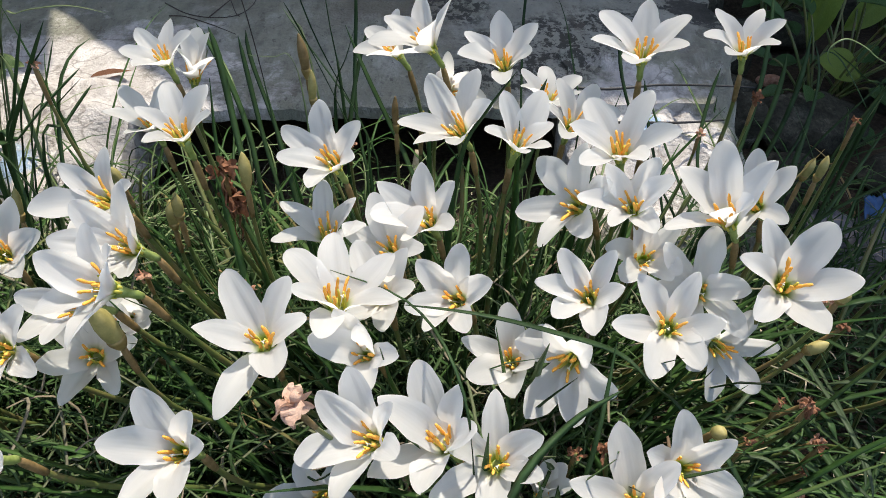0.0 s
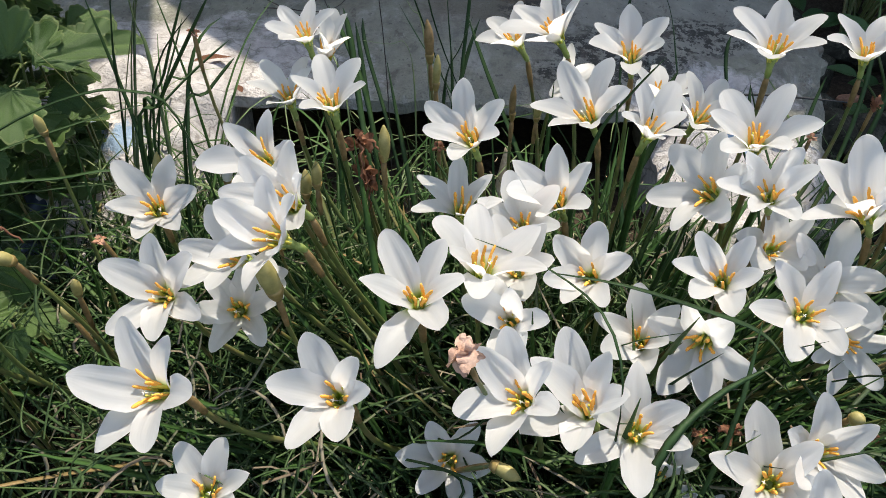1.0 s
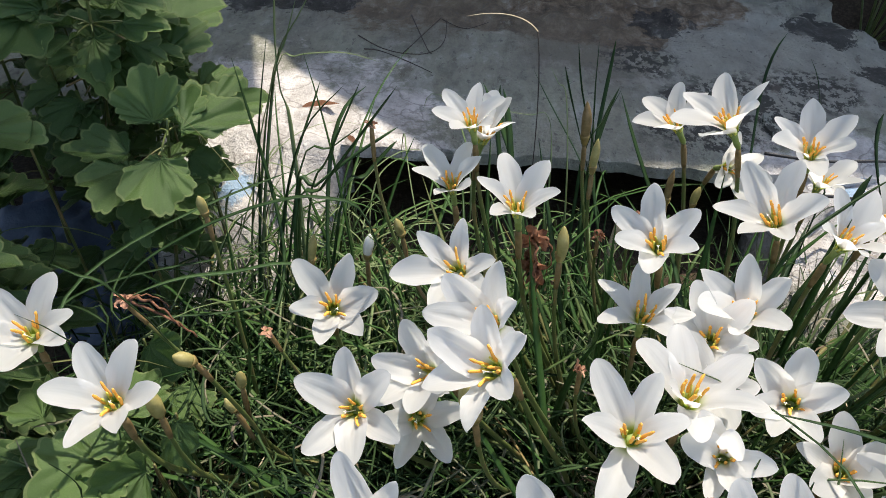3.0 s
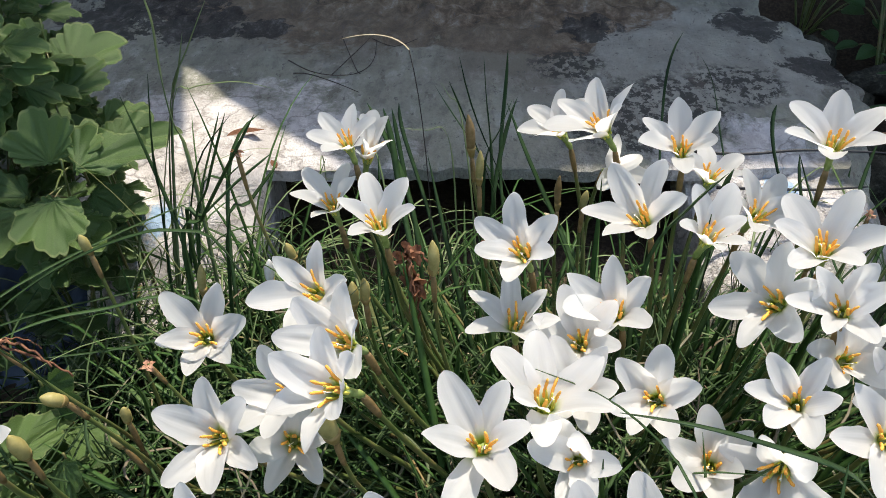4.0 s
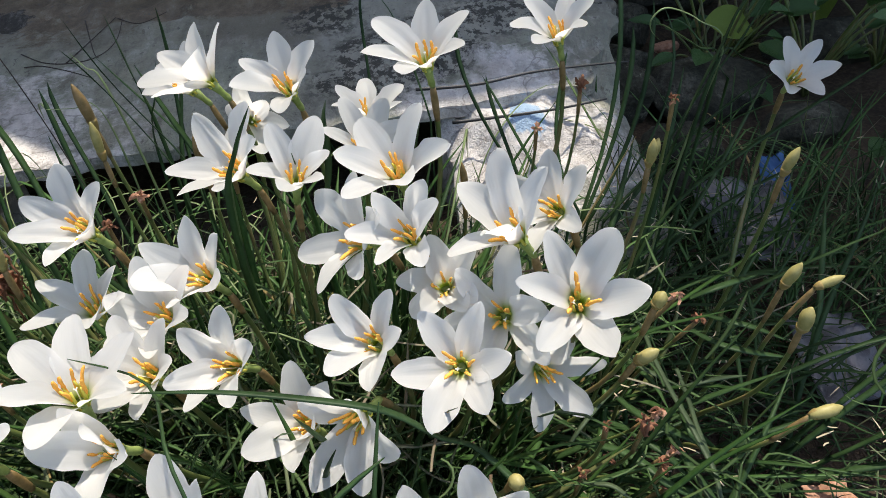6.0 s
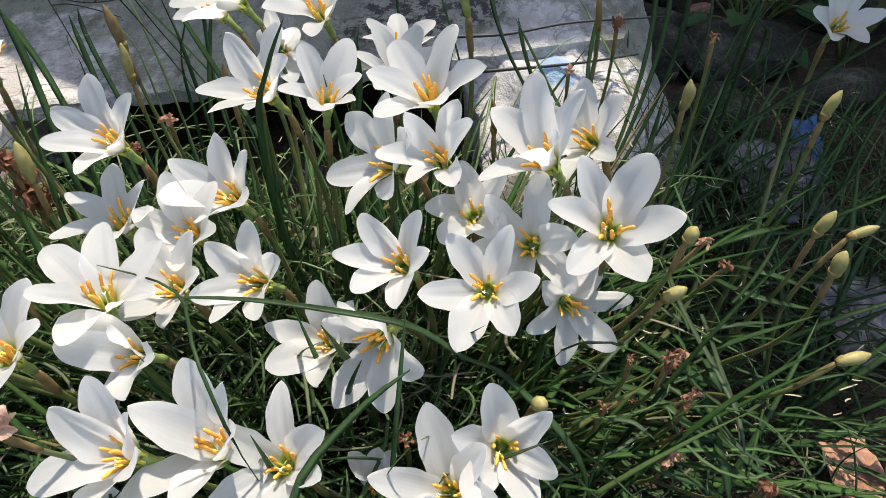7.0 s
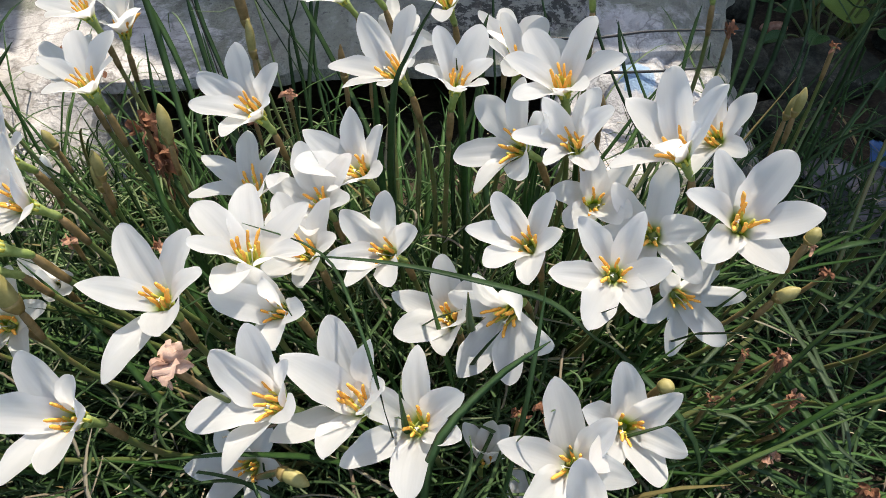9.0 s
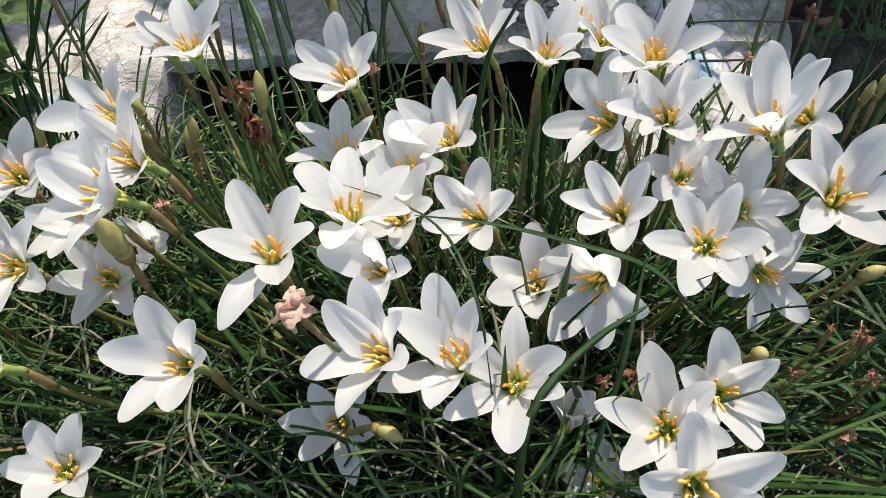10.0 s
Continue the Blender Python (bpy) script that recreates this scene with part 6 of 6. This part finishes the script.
def bush(label, root, limbs, lo, hi, count, seed):
    """A dense unseen bush added for shade; its rounded crown reaches from lo to hi, from its root on."""
    thing = tagged(new("bush"), label, "bush")
    thing.location = root
    rnd = random.Random(seed)
    for end in limbs:
        put("limb", mesh_of("limb", *tube(bezier((0, 0, 0), (0.02, 0, 0.3), Vector(end) * 0.75, end, 8), [0.022 - 0.002 * i for i in range(9)], 7), STEM), thing)
    verts, faces = [], []
    for _ in range(count):
        c = Vector([rnd.uniform(lo[k], hi[k]) for k in range(3)])
        if sum(((2 * c[k] - lo[k] - hi[k]) / (hi[k] - lo[k])) ** 4 for k in range(2)) > 1.0 + 0.3 * noise.noise(c * 7):
            continue
        if c.z < lo[2] + 0.35 * max(0.0, -c.y - 0.25) + 0.3 * abs(noise.noise(c * 5)):
            continue
        along = Vector((rnd.gauss(0, 1), rnd.gauss(0, 1), rnd.gauss(-0.3, 0.5))).normalized()
        side = along.cross(Vector((rnd.gauss(0, 0.5), rnd.gauss(0, 0.5), 1))).normalized()
        size = rnd.uniform(0.05, 0.09)
        lift = along.cross(side) * size * 0.08
        k = len(verts)
        verts += [c, c + along * size * 0.5 + side * size * 0.30 + lift, c + along * size, c + along * size * 0.5 - side * size * 0.30 + lift]
        faces.append((k, k + 1, k + 2, k + 3))
    put("crown", mesh_of("crown", verts, faces, BROAD), thing)


# both crowns hang out of view, added to cut light on the leaves below
bush("unseen dense bush added to darken the corner", (1.05, 1.42, 0.2), ((-0.40, -0.30, 0.45), (-0.15, -0.35, 0.60), (0.15, -0.2, 0.75), (0.45, -0.3, 0.5), (-0.3, 0.0, 0.8)), (-0.50, -0.50, 0.36), (0.75, 0.15, 0.95), 5600, 88)
bush("unseen dense bush added to darken the lobed-leaf plants", (-1.00, 0.55, 0.05), ((0.38, -0.15, 0.70), (0.35, 0.18, 0.75), (0.10, 0.25, 0.90), (-0.25, -0.1, 0.80), (0.2, -0.35, 0.70)), (-0.50, -0.45, 0.62), (0.48, 0.35, 1.15), 4200, 89)


def scrap(name, x, y, z, w, d, seed, material, label, tilt=0.3):
    """A crumpled piece of film or card."""
    rows = cols = 14
    verts, faces = [], []
    for j in range(rows + 1):
        for i in range(cols + 1):
            u, v = 2 * i / cols - 1, 2 * j / rows - 1
            px, py = w * u * (1 + 0.2 * noise.noise((v * 2, seed, 0))), d * v * (1 + 0.2 * noise.noise((u * 2, 1, seed)))
            verts.append((px, py, 0.25 * max(w, d) * noise.noise((u * 1.6, v * 1.6, seed)) + 0.10 * max(w, d) * noise.noise((u * 5, v * 5, seed)) + tilt * py))
    k = cols + 1
    for j in range(rows):
        for i in range(cols):
            a = j * k + i
            faces.append((a, a + 1, a + k + 1, a + k))
    ob = put(name, mesh_of(name, verts, faces, material))
    ob.location = (x, y, z)
    m = ob.modifiers.new("thickness", "SOLIDIFY")
    m.thickness = 0.0008
    return tagged(ob, label, "scrap")


scrap("blue_scrap", 0.470, 0.640, 0.080, 0.014, 0.024, 1.0, BLUE, "scrap of blue plastic lying in the weeds", 0.8)
scrap("plastic_film", 0.425, 0.600, 0.075, 0.040, 0.050, 2.0, FOIL, "crumpled grey plastic film on the soil", 0.2)
scrap("plastic_film", 0.415, 0.420, 0.070, 0.030, 0.040, 3.0, FOIL, "crumpled grey plastic film on the soil", 0.2)
scrap("brown_paper", 0.345, 0.300, 0.066, 0.016, 0.020, 4.0, WITHER, "torn piece of brown paper among the grass", 0.2)


# ---- small things on the slab ----
def twig(points, radius, material, label, name="twig"):
    p = [Vector(q) for q in points]
    line = []
    for k in range(len(p) - 1):
        a, b, c, d = p[max(k - 1, 0)], p[k], p[k + 1], p[min(k + 2, len(p) - 1)]
        for s in range(6):
            t = s / 6
            line.append(0.5 * (2 * b + (c - a) * t + (2 * a - 5 * b + 4 * c - d) * t * t + (3 * b - a - 3 * c + d) * t ** 3))
    line.append(p[-1])
    return tagged(put(name, mesh_of(name, *tube(line, [radius * (1 - 0.5 * i / len(line)) for i in range(len(line))], 6), material)), label, name)


for pts in (((-0.337, 0.943, 0.187), (-0.315, 0.938, 0.188), (-0.278, 0.915, 0.187), (-0.241, 0.886, 0.186)), ((-0.352, 0.981, 0.190), (-0.315, 0.946, 0.189), (-0.280, 0.935, 0.188), (-0.250, 0.945, 0.188), (-0.236, 0.985, 0.190), (-0.240, 1.049, 0.196)), ((-0.284, 0.934, 0.189), (-0.266, 0.993, 0.193), (-0.248, 1.049, 0.198)), ((-0.291, 1.057, 0.196), (-0.256, 0.955, 0.190), (-0.247, 0.940, 0.188)), ((-0.246, 1.049, 0.196), (-0.212, 1.022, 0.195), (-0.181, 1.047, 0.197))):
    twig(pts, 0.0009, ROOTLET, "thin dark rootlet lying on the slab", "rootlet")
twig(((0.120, 0.725, 0.196), (0.179, 0.722, 0.194), (0.237, 0.728, 0.196), (0.292, 0.735, 0.192), (0.345, 0.745, 0.185)), 0.0018, WIRE, "thin black wire trailing over the concrete", "wire")
twig(((0.150, 0.685, 0.176), (0.224, 0.690, 0.172), (0.264, 0.695, 0.170), (0.310, 0.710, 0.165)), 0.0018, WIRE, "thin black wire trailing over the concrete", "wire")
twig(((-0.730, 1.455, 0.236), (-0.660, 1.415, 0.246), (-0.580, 1.350, 0.240), (-0.510, 1.285, 0.226)), 0.0014, STRAW, "pale dry grass stem lying on the slab", "stem")
twig(((-0.030, 0.640, 0.04), (-0.026, 0.655, 0.10), (-0.018, 0.672, 0.150)), 0.006, STRAW, "pale dry stick standing in the dark gap", "stick")


def fallen_leaf(x, y, z, size, turn, material):
    ob = put("fallen_leaf", mesh_of("fallen_leaf", [v.co.copy() for v in BROADLEAF.vertices], [tuple(p.vertices) for p in BROADLEAF.polygons], material))
    ob.matrix_basis = Matrix.Translation((x, y, z)) @ pose(0, 0, 0, 4, 0, turn) @ Matrix.Diagonal((size * 0.35, size, size * 0.5, 1))
    return tagged(ob, "dry brown fallen leaf lying on the slab", "leaf")


fallen_leaf(-0.372, 0.764, 0.186, 0.042, -68, DRIED)
fallen_leaf(-0.300, 0.700, 0.182, 0.020, 30, DRIED)
